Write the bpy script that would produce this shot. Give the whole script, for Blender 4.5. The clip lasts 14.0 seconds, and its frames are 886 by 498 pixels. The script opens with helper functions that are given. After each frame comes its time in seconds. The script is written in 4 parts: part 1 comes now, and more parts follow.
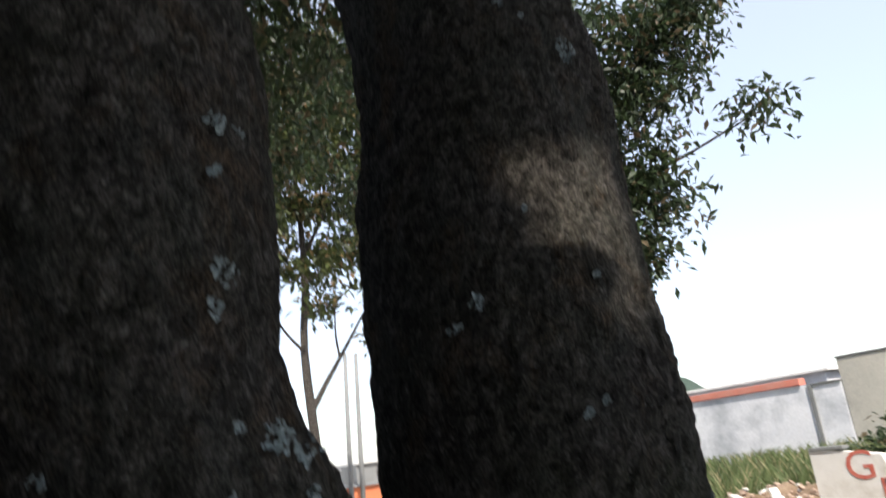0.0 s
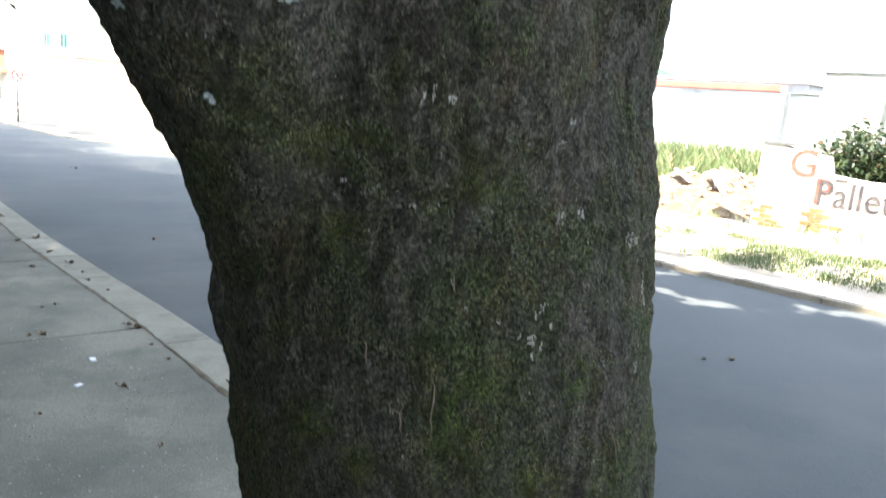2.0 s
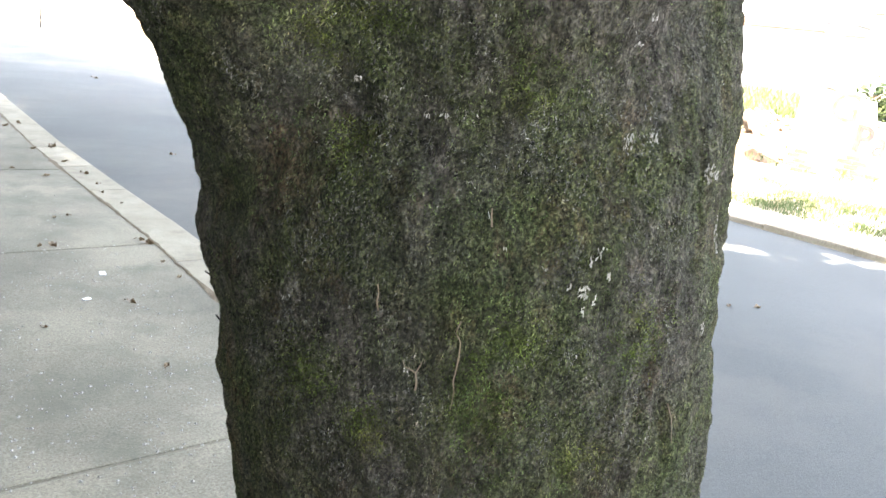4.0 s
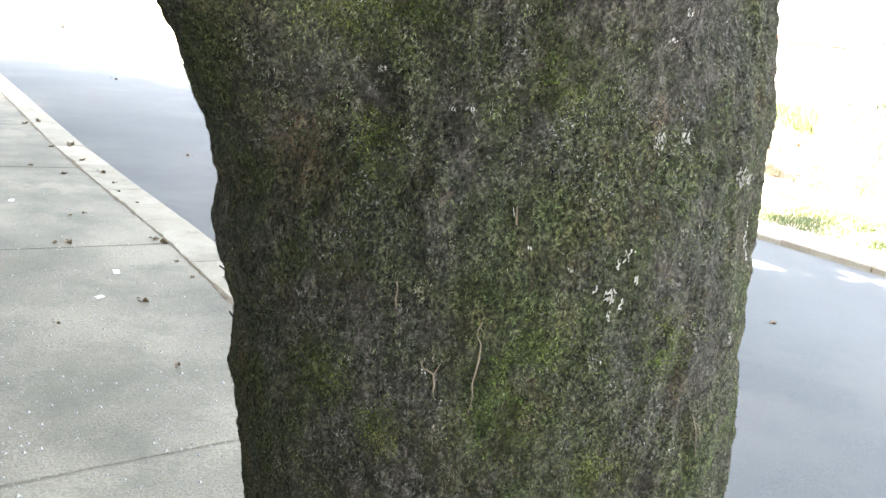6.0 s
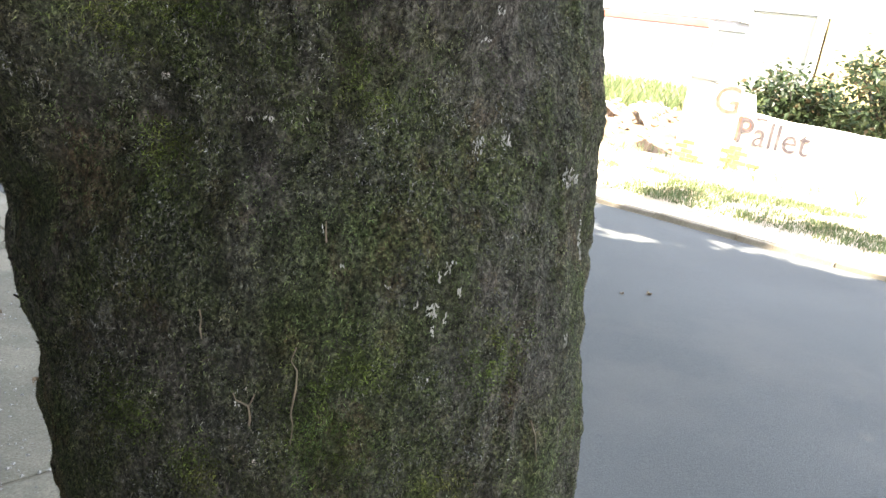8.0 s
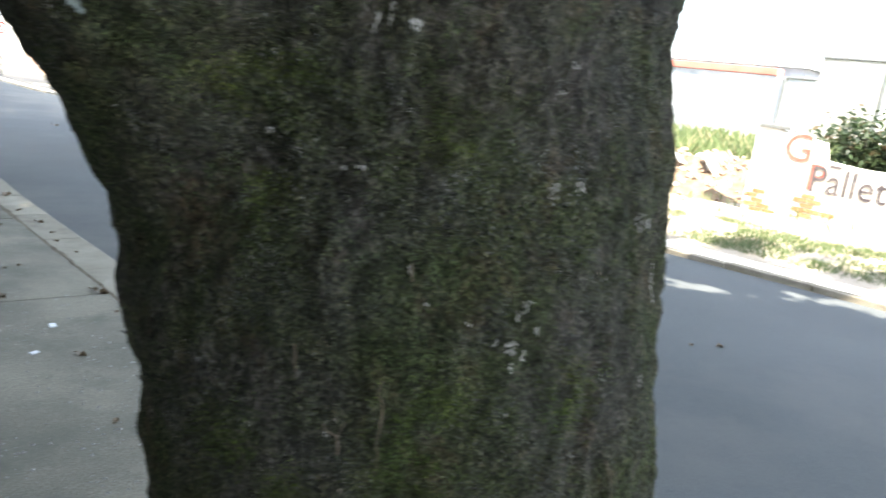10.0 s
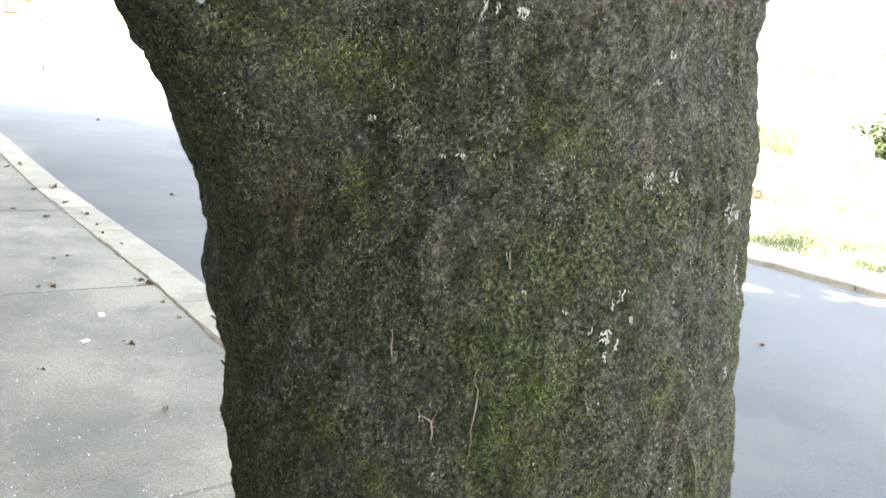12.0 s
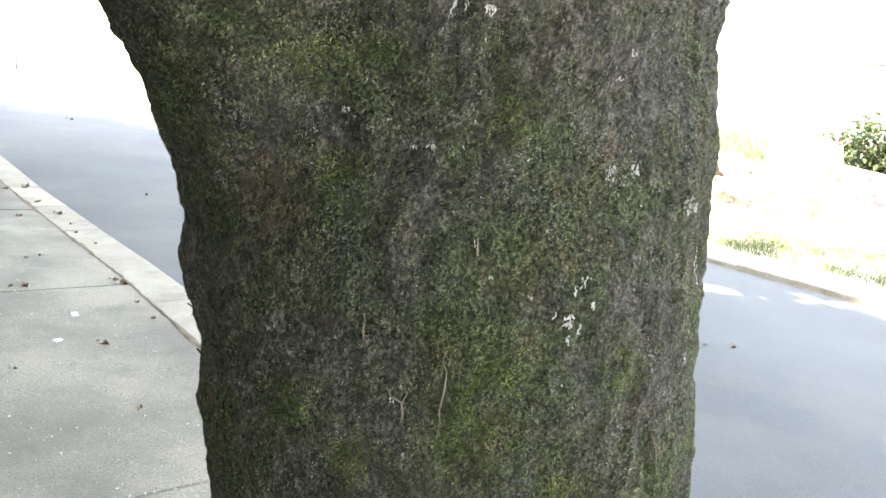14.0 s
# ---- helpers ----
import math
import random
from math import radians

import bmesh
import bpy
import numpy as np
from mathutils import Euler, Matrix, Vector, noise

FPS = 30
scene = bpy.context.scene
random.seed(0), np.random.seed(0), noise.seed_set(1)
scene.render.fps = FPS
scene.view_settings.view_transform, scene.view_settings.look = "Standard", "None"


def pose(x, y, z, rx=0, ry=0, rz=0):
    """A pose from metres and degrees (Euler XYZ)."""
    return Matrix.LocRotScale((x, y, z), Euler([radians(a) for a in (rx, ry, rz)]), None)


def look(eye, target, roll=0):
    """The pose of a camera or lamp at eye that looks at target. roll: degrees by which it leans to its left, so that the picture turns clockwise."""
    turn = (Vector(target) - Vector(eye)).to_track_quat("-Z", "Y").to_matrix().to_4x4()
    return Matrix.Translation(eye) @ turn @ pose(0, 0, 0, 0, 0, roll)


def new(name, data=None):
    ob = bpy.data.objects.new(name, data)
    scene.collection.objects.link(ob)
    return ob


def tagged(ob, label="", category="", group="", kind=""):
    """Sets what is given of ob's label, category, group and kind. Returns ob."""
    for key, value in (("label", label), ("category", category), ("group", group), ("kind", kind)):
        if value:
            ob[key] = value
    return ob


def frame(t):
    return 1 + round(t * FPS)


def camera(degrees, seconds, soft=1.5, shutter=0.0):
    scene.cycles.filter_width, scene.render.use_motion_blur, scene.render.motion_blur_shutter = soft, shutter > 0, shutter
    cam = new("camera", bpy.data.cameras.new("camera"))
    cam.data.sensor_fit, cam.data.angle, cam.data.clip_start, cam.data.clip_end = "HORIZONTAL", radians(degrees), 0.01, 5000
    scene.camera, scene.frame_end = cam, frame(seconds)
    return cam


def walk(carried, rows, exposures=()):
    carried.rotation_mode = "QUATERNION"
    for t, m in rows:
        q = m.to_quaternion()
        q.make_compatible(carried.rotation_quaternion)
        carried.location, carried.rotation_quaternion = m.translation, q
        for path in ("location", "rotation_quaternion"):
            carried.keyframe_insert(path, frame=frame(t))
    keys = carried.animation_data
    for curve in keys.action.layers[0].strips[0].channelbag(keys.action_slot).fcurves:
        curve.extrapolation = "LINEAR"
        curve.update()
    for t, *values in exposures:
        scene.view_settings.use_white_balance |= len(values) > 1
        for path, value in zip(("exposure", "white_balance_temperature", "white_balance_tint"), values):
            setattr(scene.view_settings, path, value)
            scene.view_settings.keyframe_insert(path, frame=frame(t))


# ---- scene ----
cam = camera(61.1, 14.0, soft=1.5, shutter=0.4)
PATH = [
    (0, (-1.701, 0.568, 1.918), (-0.503, 2.08, 2.447), -7.8),
    (0.4, (-1.663, 0.59, 1.831), (-0.411, 2.114, 2.164), -3.2),
    (0.8, (-1.637, 0.602, 1.709), (-0.36, 2.135, 1.842), -1.1),
    (1.2, (-1.643, 0.598, 1.587), (-0.415, 2.174, 1.496), 4.1),
    (1.6, (-1.639, 0.583, 1.518), (-0.469, 2.175, 1.209), 3.4),
    (2, (-1.617, 0.581, 1.475), (-0.379, 2.103, 1.086), 5.1),
    (2.5, (-1.583, 0.601, 1.434), (-0.374, 2.102, 0.898), 7.3),
    (3, (-1.509, 0.706, 1.438), (-0.262, 2.185, 0.931), 10.3),
    (3.5, (-1.493, 0.705, 1.444), (-0.27, 2.192, 0.904), 8.4),
    (4, (-1.519, 0.724, 1.433), (-0.332, 2.228, 0.858), 7.8),
    (4.2, (-1.521, 0.725, 1.427), (-0.321, 2.214, 0.84), 7.6),
    (6.3, (-1.509, 0.744, 1.416), (-0.349, 2.277, 0.862), 9.0),
    (6.5, (-1.503, 0.742, 1.419), (-0.303, 2.25, 0.884), 9.0),
    (7, (-1.502, 0.762, 1.415), (-0.329, 2.283, 0.858), 7.2),
    (7.5, (-1.452, 0.738, 1.426), (-0.159, 2.174, 0.911), 7.4),
    (7.7, (-1.43, 0.743, 1.442), (-0.055, 2.083, 0.879), 8.6),
    (9.8, (-1.442, 0.705, 1.442), (-0.12, 2.132, 0.977), 7.5),
    (10, (-1.467, 0.722, 1.442), (-0.208, 2.207, 0.986), 7.4),
    (10.5, (-1.504, 0.747, 1.427), (-0.339, 2.296, 0.935), 6.5),
    (11, (-1.516, 0.739, 1.436), (-0.343, 2.289, 0.969), 6.7),
    (11.5, (-1.522, 0.75, 1.427), (-0.355, 2.3, 0.941), 6.9),
    (12, (-1.518, 0.751, 1.429), (-0.323, 2.283, 0.952), 7.4),
    (12.5, (-1.515, 0.743, 1.421), (-0.305, 2.262, 0.941), 7.5),
    (13, (-1.535, 0.758, 1.412), (-0.358, 2.299, 0.923), 7.7),
    (13.5, (-1.534, 0.742, 1.413), (-0.32, 2.258, 0.932), 7.9),
    (14, (-1.53, 0.722, 1.422), (-0.288, 2.22, 0.962), 8.1),
]
EXPOSURES = [(0, 0.6, 6450, 13), (0.6, 0.5, 6450, 13), (0.9, 0.55, 6350, 10), (1.2, 1.25, 6250, 8), (1.5, 2.0, 6200, 7), (2, 2.6, 6350, 8), (2.5, 2.85, 6550, 8), (3, 3.15, 6550, 8), (3.5, 3.3, 6800, 10), (4, 3.7, 7100, 12), (6.3, 3.9, 7100, 12), (7.2, 3.9, 7100, 12), (7.7, 3.4, 7100, 12), (9.8, 2.35, 6350, 7), (10.3, 3.15, 6800, 10), (11, 3.9, 7100, 12), (14, 3.9, 7100, 12)]
walk(cam, [(t, look(eye, target, roll)) for t, eye, target, roll in PATH], EXPOSURES)

import mathutils.bvhtree

# ---- world and sun ----
SUN_AZ, SUN_EL = 203.0, 50.0          # azimuth clockwise from +y, elevation
to_sun = Vector((math.sin(radians(SUN_AZ)) * math.cos(radians(SUN_EL)), math.cos(radians(SUN_AZ)) * math.cos(radians(SUN_EL)), math.sin(radians(SUN_EL))))
world = bpy.data.worlds.new("sky")
scene.world = world
world.use_nodes = True
wn = world.node_tree.nodes
sky = wn.new("ShaderNodeTexSky")
sky.sky_type, sky.sun_disc = "NISHITA", False
sky.sun_elevation, sky.sun_rotation = radians(SUN_EL), radians(SUN_AZ)
sky.dust_density, sky.air_density = 1.0, 1.0
haze = wn.new("ShaderNodeMix")          # thin even haze over the blue
haze.data_type, haze.blend_type = "RGBA", "ADD"
haze.inputs[0].default_value = 1.0
haze.inputs[7].default_value = (2.95, 3.0, 3.1, 1)
world.node_tree.links.new(sky.outputs[0], haze.inputs[6])
world.node_tree.links.new(haze.outputs[2], wn["Background"].inputs[0])
wn["Background"].inputs[1].default_value = 0.12
sun = new("sun", bpy.data.lights.new("sun", "SUN"))
sun.data.energy, sun.data.angle, sun.data.color = 5.0, radians(0.55), (1.0, 0.93, 0.82)
sun.matrix_world = look(to_sun * 30, (0, 0, 0))


# ---- materials ----
def shader(name, rough=0.8, metal=0.0, spec=0.3):
    m = bpy.data.materials.new(name)
    m.use_nodes = True
    nt = m.node_tree
    b = nt.nodes["Principled BSDF"]
    b.inputs["Roughness"].default_value, b.inputs["Metallic"].default_value = rough, metal
    b.inputs["Specular IOR Level"].default_value = spec
    return m, nt, b


def noise_at(nt, scale, detail=4, rough=0.6, stretch=(1, 1, 1), distort=0.0, offset=0.0):
    co = nt.nodes.new("ShaderNodeTexCoord")
    mp = nt.nodes.new("ShaderNodeMapping")
    mp.inputs["Scale"].default_value = stretch
    mp.inputs["Location"].default_value = (offset, offset * 0.7, offset * 0.3)
    tx = nt.nodes.new("ShaderNodeTexNoise")
    tx.inputs["Scale"].default_value, tx.inputs["Detail"].default_value = scale, detail
    tx.inputs["Roughness"].default_value, tx.inputs["Distortion"].default_value = rough, distort
    nt.links.new(co.outputs["Object"], mp.inputs[0])
    nt.links.new(mp.outputs[0], tx.inputs["Vector"])
    return tx.outputs["Fac"]


def ramp(nt, fac, stops):
    r = nt.nodes.new("ShaderNodeValToRGB")
    while len(r.color_ramp.elements) < len(stops):
        r.color_ramp.elements.new(0.5)
    for e, (p, c) in zip(r.color_ramp.elements, stops):
        e.position, e.color = p, (*c, 1) if len(c) == 3 else c
    nt.links.new(fac, r.inputs[0])
    return r.outputs[0]


def grey(v):
    return (v, v, v)


def mix(nt, fac, a, b, mode="MIX"):
    m = nt.nodes.new("ShaderNodeMix")
    m.data_type, m.blend_type = "RGBA", mode
    for sock, v in ((m.inputs[0], fac), (m.inputs[6], a), (m.inputs[7], b)):
        if isinstance(v, (int, float)):
            sock.default_value = v
        elif isinstance(v, tuple):
            sock.default_value = (*v, 1)
        else:
            nt.links.new(v, sock)
    return m.outputs[2]


def bump(nt, b, height, strength=0.4, distance=0.01, before=None):
    n = nt.nodes.new("ShaderNodeBump")
    n.inputs["Strength"].default_value, n.inputs["Distance"].default_value = strength, distance
    nt.links.new(height, n.inputs["Height"])
    if before:
        nt.links.new(before, n.inputs["Normal"])
    nt.links.new(n.outputs[0], b.inputs["Normal"])
    return n.outputs[0]


def mottled(name, c1, c2, scale=3.0, fine=60.0, rough=0.85, grain=0.3, spec=0.25, stain=None, stain_scale=0.8, bump_d=0.004, vary=0.0):
    """Two colours by broad noise, a fine grain over them, and an optional stain."""
    m, nt, b = shader(name, rough, 0, spec)
    col = mix(nt, ramp(nt, noise_at(nt, scale, 5), [(0.3, grey(0)), (0.7, grey(1))]), c1, c2)
    f = noise_at(nt, fine, 3, 0.7)
    col = mix(nt, grain, col, ramp(nt, f, [(0.3, grey(0.25)), (0.7, grey(1.0))]), "MULTIPLY")
    if stain:
        col = mix(nt, ramp(nt, noise_at(nt, stain_scale, 6, 0.65, offset=3.1), [(0.5, grey(0)), (0.68, grey(0.85))]), col, stain)
    if vary:
        o = nt.nodes.new("ShaderNodeObjectInfo")
        col = mix(nt, vary, col, ramp(nt, o.outputs["Random"], [(0, grey(0.45)), (1, grey(1.0))]), "MULTIPLY")
    nt.links.new(col, b.inputs["Base Color"])
    bump(nt, b, f, 0.5, bump_d)
    return m


def leafy(name, dark, light, dry, trans=0.35):
    """Leaves: each island has its own green; thin, so that light comes through."""
    m, nt, b = shader(name, 0.45, 0, 0.4)
    g = nt.nodes.new("ShaderNodeNewGeometry")
    col = ramp(nt, g.outputs["Random Per Island"], [(0.0, dark), (0.85, light), (0.93, dry)])
    nt.links.new(col, b.inputs["Base Color"])
    t = nt.nodes.new("ShaderNodeBsdfTranslucent")
    nt.links.new(col, t.inputs[0])
    s = nt.nodes.new("ShaderNodeMixShader")
    s.inputs[0].default_value = trans
    nt.links.new(b.outputs[0], s.inputs[1])
    nt.links.new(t.outputs[0], s.inputs[2])
    nt.links.new(s.outputs[0], nt.nodes["Material Output"].inputs[0])
    return m


def cracks(nt, scale, stretch, width, offset=0.0):
    """Thin broken lines, 1 on a line: cell borders bent by noise, and gone where a broad noise is low."""
    co = nt.nodes.new("ShaderNodeTexCoord")
    mp = nt.nodes.new("ShaderNodeMapping")
    mp.inputs["Scale"].default_value, mp.inputs["Location"].default_value = stretch, (offset, offset, offset)
    nt.links.new(co.outputs["Object"], mp.inputs[0])
    wob = nt.nodes.new("ShaderNodeTexNoise")
    wob.inputs["Scale"].default_value, wob.inputs["Detail"].default_value = scale * 0.9, 3
    nt.links.new(mp.outputs[0], wob.inputs["Vector"])
    add = nt.nodes.new("ShaderNodeVectorMath")
    add.operation = "MULTIPLY_ADD"
    add.inputs[1].default_value = (1.4 / scale,) * 3
    nt.links.new(wob.outputs["Color"], add.inputs[0])
    nt.links.new(mp.outputs[0], add.inputs[2])
    vo = nt.nodes.new("ShaderNodeTexVoronoi")
    vo.feature = "DISTANCE_TO_EDGE"
    vo.inputs["Scale"].default_value = scale
    nt.links.new(add.outputs[0], vo.inputs["Vector"])
    line = ramp(nt, vo.outputs["Distance"], [(0.0, grey(1)), (width, grey(0))])
    return mix(nt, 1.0, line, ramp(nt, noise_at(nt, scale * 0.35, 3, 0.6, (1, 1, 1), 0.0, offset + 4), [(0.5, grey(0)), (0.64, grey(1))]), "MULTIPLY")


def bark_material(name, mossy=True):
    m, nt, b = shader(name, 0.95, 0, 0.12)
    fib = noise_at(nt, 60, 6, 0.75, (1, 1, 0.8), 0.6)
    pores = noise_at(nt, 260, 4, 0.75, (1, 1, 0.75))
    col = ramp(nt, fib, [(0.34, (0.008, 0.007, 0.006)), (0.48, (0.050, 0.044, 0.038)), (0.60, (0.125, 0.112, 0.098)), (0.76, (0.25, 0.23, 0.205))])
    if mossy:
        where = ramp(nt, noise_at(nt, 6.5, 7, 0.72, (1, 1, 0.8), 0.4, 1.7), [(0.42, grey(0)), (0.58, grey(0.9))])
        co = nt.nodes.new("ShaderNodeTexCoord")
        ht = nt.nodes.new("ShaderNodeSeparateXYZ")
        nt.links.new(co.outputs["Object"], ht.inputs[0])
        quarter = nt.nodes.new("ShaderNodeMath")
        quarter.operation = "MULTIPLY"
        quarter.inputs[1].default_value = 0.25
        nt.links.new(ht.outputs["Z"], quarter.inputs[0])
        where = mix(nt, 1.0, where, ramp(nt, quarter.outputs[0], [(0.40, grey(1)), (0.48, grey(0.12))]), "MULTIPLY")     # from 1.6 to 1.9 m
        fuzz = noise_at(nt, 210, 5, 0.75, (1, 1, 0.8), 0.8, 5.0)
        moss = ramp(nt, fuzz, [(0.36, (0.006, 0.009, 0.004)), (0.50, (0.044, 0.057, 0.022)), (0.60, (0.112, 0.130, 0.052)), (0.72, (0.21, 0.225, 0.115))])
        col = mix(nt, where, col, moss)
        ash = ramp(nt, noise_at(nt, 9, 6, 0.72, (1, 1, 0.6), 0.3, 9.2), [(0.50, grey(0)), (0.64, grey(0.55))])
        col = mix(nt, ash, col, ramp(nt, fuzz, [(0.36, (0.022, 0.023, 0.019)), (0.55, (0.095, 0.096, 0.082)), (0.72, (0.22, 0.22, 0.19))]))
        rust = ramp(nt, noise_at(nt, 12, 6, 0.72, (1, 1, 0.7), 0.3, 21.0), [(0.53, grey(0)), (0.68, grey(0.65))])
        col = mix(nt, rust, col, ramp(nt, pores, [(0.3, (0.035, 0.021, 0.013)), (0.6, (0.125, 0.082, 0.048)), (0.75, (0.20, 0.14, 0.085))]))
        speck = ramp(nt, noise_at(nt, 340, 2, 0.6, (1, 1, 0.8), 0.0, 31.0), [(0.62, grey(0)), (0.73, grey(0.35))])
        col = mix(nt, speck, col, (0.22, 0.215, 0.17))
    # pit shade and bright rims painted in, from the noise that also drives the bump
    col = mix(nt, 1.0, col, ramp(nt, pores, [(0.36, grey(0.3)), (0.5, grey(1.0)), (0.64, grey(1.7))]), "MULTIPLY")
    rift = cracks(nt, 85, (1, 1, 0.8), 0.05)
    rift2 = cracks(nt, 40, (1, 1, 0.5), 0.022, 7.0)
    col = mix(nt, rift, col, (0.010, 0.008, 0.006))
    col = mix(nt, rift2, col, (0.008, 0.007, 0.005))
    nt.links.new(col, b.inputs["Base Color"])
    n1 = bump(nt, b, fib, 1.0, 0.010)
    n2 = bump(nt, b, pores, 1.0, 0.009, n1)
    n3 = bump(nt, b, ramp(nt, rift, [(0, grey(1)), (1, grey(0))]), 0.6, 0.003, n2)
    bump(nt, b, ramp(nt, rift2, [(0, grey(1)), (1, grey(0))]), 0.6, 0.004, n3)
    return m


def fibre(name, tones, trans=0.12):
    """Fibres whose hue drifts over the bark in patches and whose shade differs from one to the next."""
    m, nt, b = shader(name, 0.7, 0, 0.2)
    geo = nt.nodes.new("ShaderNodeNewGeometry")
    drift = ramp(nt, noise_at(nt, 11, 6, 0.7, (1, 1, 0.8), 0.4, 2.3), [(0.32 + 0.36 * i / (len(tones) - 1), c) for i, c in enumerate(tones)])
    col = mix(nt, 1.0, drift, ramp(nt, geo.outputs["Random Per Island"], [(0, grey(0.14)), (0.55, grey(0.8)), (0.86, grey(1.45)), (1.0, grey(2.7))]), "MULTIPLY")
    col = mix(nt, 1.0, col, ramp(nt, noise_at(nt, 30, 4, 0.65, (1, 1, 0.7), 0.5, 8.8), [(0.34, grey(0.45)), (0.52, grey(1.0)), (0.68, grey(1.5))]), "MULTIPLY")
    nt.links.new(col, b.inputs["Base Color"])
    t = nt.nodes.new("ShaderNodeBsdfTranslucent")
    nt.links.new(col, t.inputs[0])
    mx = nt.nodes.new("ShaderNodeMixShader")
    mx.inputs[0].default_value = trans
    nt.links.new(b.outputs[0], mx.inputs[1])
    nt.links.new(t.outputs[0], mx.inputs[2])
    nt.links.new(mx.outputs[0], nt.nodes["Material Output"].inputs[0])
    return m


BARK = bark_material("mossy_bark")
BARK_PLAIN = bark_material("dark_bark", False)
LEAF = leafy("green_leaf", (0.018, 0.032, 0.014), (0.050, 0.078, 0.030), (0.12, 0.09, 0.05))
# brighter copy of the green leaf, with the slim crown's backlight in its colour
LEAF_LIT = leafy("lit_green_leaf", (0.022, 0.034, 0.012), (0.085, 0.105, 0.032), (0.24, 0.16, 0.08), 0.4)
MOSS = fibre("moss_fibre", [(0.046, 0.071, 0.029), (0.085, 0.111, 0.044), (0.101, 0.092, 0.056), (0.119, 0.132, 0.090)])
MOSS_GREEN = fibre("green_moss_fibre", [(0.060, 0.090, 0.023), (0.088, 0.114, 0.027), (0.110, 0.112, 0.033)])
FLAKE = fibre("bark_flake", [(0.058, 0.049, 0.041), (0.097, 0.092, 0.079), (0.127, 0.128, 0.118), (0.099, 0.073, 0.053)], 0.0)
GRASS = leafy("grass_blade", (0.07, 0.10, 0.035), (0.17, 0.21, 0.095), (0.34, 0.30, 0.17), 0.35)
LICHEN = mottled("pale_lichen", (0.50, 0.56, 0.55), (0.36, 0.42, 0.42), 40, 240, 0.95, 0.35, 0.1)
ASPHALT = mottled("worn_asphalt", (0.110, 0.117, 0.117), (0.136, 0.143, 0.141), 0.5, 130, 0.9, 0.45, 0.12, (0.140, 0.138, 0.130), 0.35, 0.006)
CONCRETE = mottled("weathered_concrete", (0.205, 0.198, 0.160), (0.385, 0.355, 0.280), 1.3, 110, 0.9, 0.6, 0.2, (0.150, 0.150, 0.120), 2.2, 0.006, 0.2)
PAVE_FAR = mottled("worn_far_concrete", (0.15, 0.14, 0.12), (0.20, 0.19, 0.165), 0.8, 30, 0.9, 0.4, 0.2)
KERB_FAR = mottled("dirty_kerb_concrete", (0.42, 0.37, 0.29), (0.32, 0.28, 0.21), 3, 60, 0.9, 0.4, 0.2, (0.2, 0.17, 0.12), 2, 0.005, 0.35)
KERB = mottled("kerb_concrete", (0.33, 0.30, 0.235), (0.43, 0.395, 0.315), 4, 120, 0.9, 0.4, 0.2, (0.22, 0.2, 0.16), 3, 0.005, 0.35)
DIRT = mottled("pale_dirt", (0.46, 0.38, 0.29), (0.56, 0.48, 0.38), 1.2, 40, 0.95, 0.35, 0.1, (0.24, 0.20, 0.11), 0.9, 0.03)
EARTH = mottled("brown_earth", (0.22, 0.15, 0.10), (0.34, 0.26, 0.18), 2.5, 30, 0.95, 0.5, 0.1, (0.14, 0.09, 0.05), 3, 0.04)
RUBBLE = mottled("broken_brick", (0.40, 0.25, 0.17), (0.52, 0.44, 0.36), 4, 60, 0.9, 0.3, 0.2, None, 1, 0.006, 0.5)
WHITEWASH = mottled("peeling_whitewash", (0.78, 0.76, 0.72), (0.66, 0.64, 0.59), 1.4, 50, 0.9, 0.2, 0.2, (0.46, 0.42, 0.36), 1.1, 0.004)
OLD_WHITE = mottled("stained_white_wall", (0.80, 0.80, 0.81), (0.68, 0.69, 0.71), 0.7, 12, 0.9, 0.2, 0.2, (0.36, 0.38, 0.40), 0.55, 0.004)
BRICK = mottled("orange_brick", (0.55, 0.22, 0.10), (0.62, 0.30, 0.16), 9, 90, 0.9, 0.3, 0.2, None, 1, 0.004, 0.4)
ROOF_RED = mottled("red_roof_sheet", (0.62, 0.20, 0.14), (0.55, 0.26, 0.2), 1.5, 20, 0.8, 0.2, 0.3)
BEIGE = mottled("beige_plaster", (0.55, 0.52, 0.45), (0.46, 0.44, 0.38), 0.8, 20, 0.9, 0.2, 0.2, (0.3, 0.29, 0.26), 0.5)
YELLOW = mottled("yellow_plaster", (0.62, 0.50, 0.26), (0.56, 0.46, 0.26), 0.8, 20, 0.9, 0.2)
PEACH = mottled("peach_plaster", (0.66, 0.49, 0.38), (0.60, 0.44, 0.34), 0.5, 15, 0.9, 0.15, 0.2, (0.38, 0.30, 0.23), 0.4)
WHITE_WALL = mottled("white_plaster", (0.74, 0.73, 0.69), (0.66, 0.65, 0.62), 0.5, 15, 0.9, 0.15)
ORANGE_WALL = mottled("orange_painted_wall", (0.62, 0.20, 0.09), (0.55, 0.18, 0.09), 0.8, 20, 0.85, 0.2)
TERRACOTTA = mottled("terracotta_wall", (0.34, 0.13, 0.08), (0.30, 0.12, 0.08), 1, 20, 0.85, 0.2)
GREY_WALL = mottled("grey_wall", (0.24, 0.245, 0.24), (0.18, 0.187, 0.18), 0.6, 15, 0.9, 0.25)
# grey for the far street wall, darkened to stand in for its shade
DARK_WALL = mottled("shaded_grey_render", (0.13, 0.135, 0.13), (0.09, 0.095, 0.092), 0.8, 15, 0.9, 0.3, 0.2)
DARK_STEEL = mottled("weathered_dark_steel", (0.07, 0.075, 0.08), (0.05, 0.052, 0.055), 4, 90, 0.6, 0.15, 0.4)
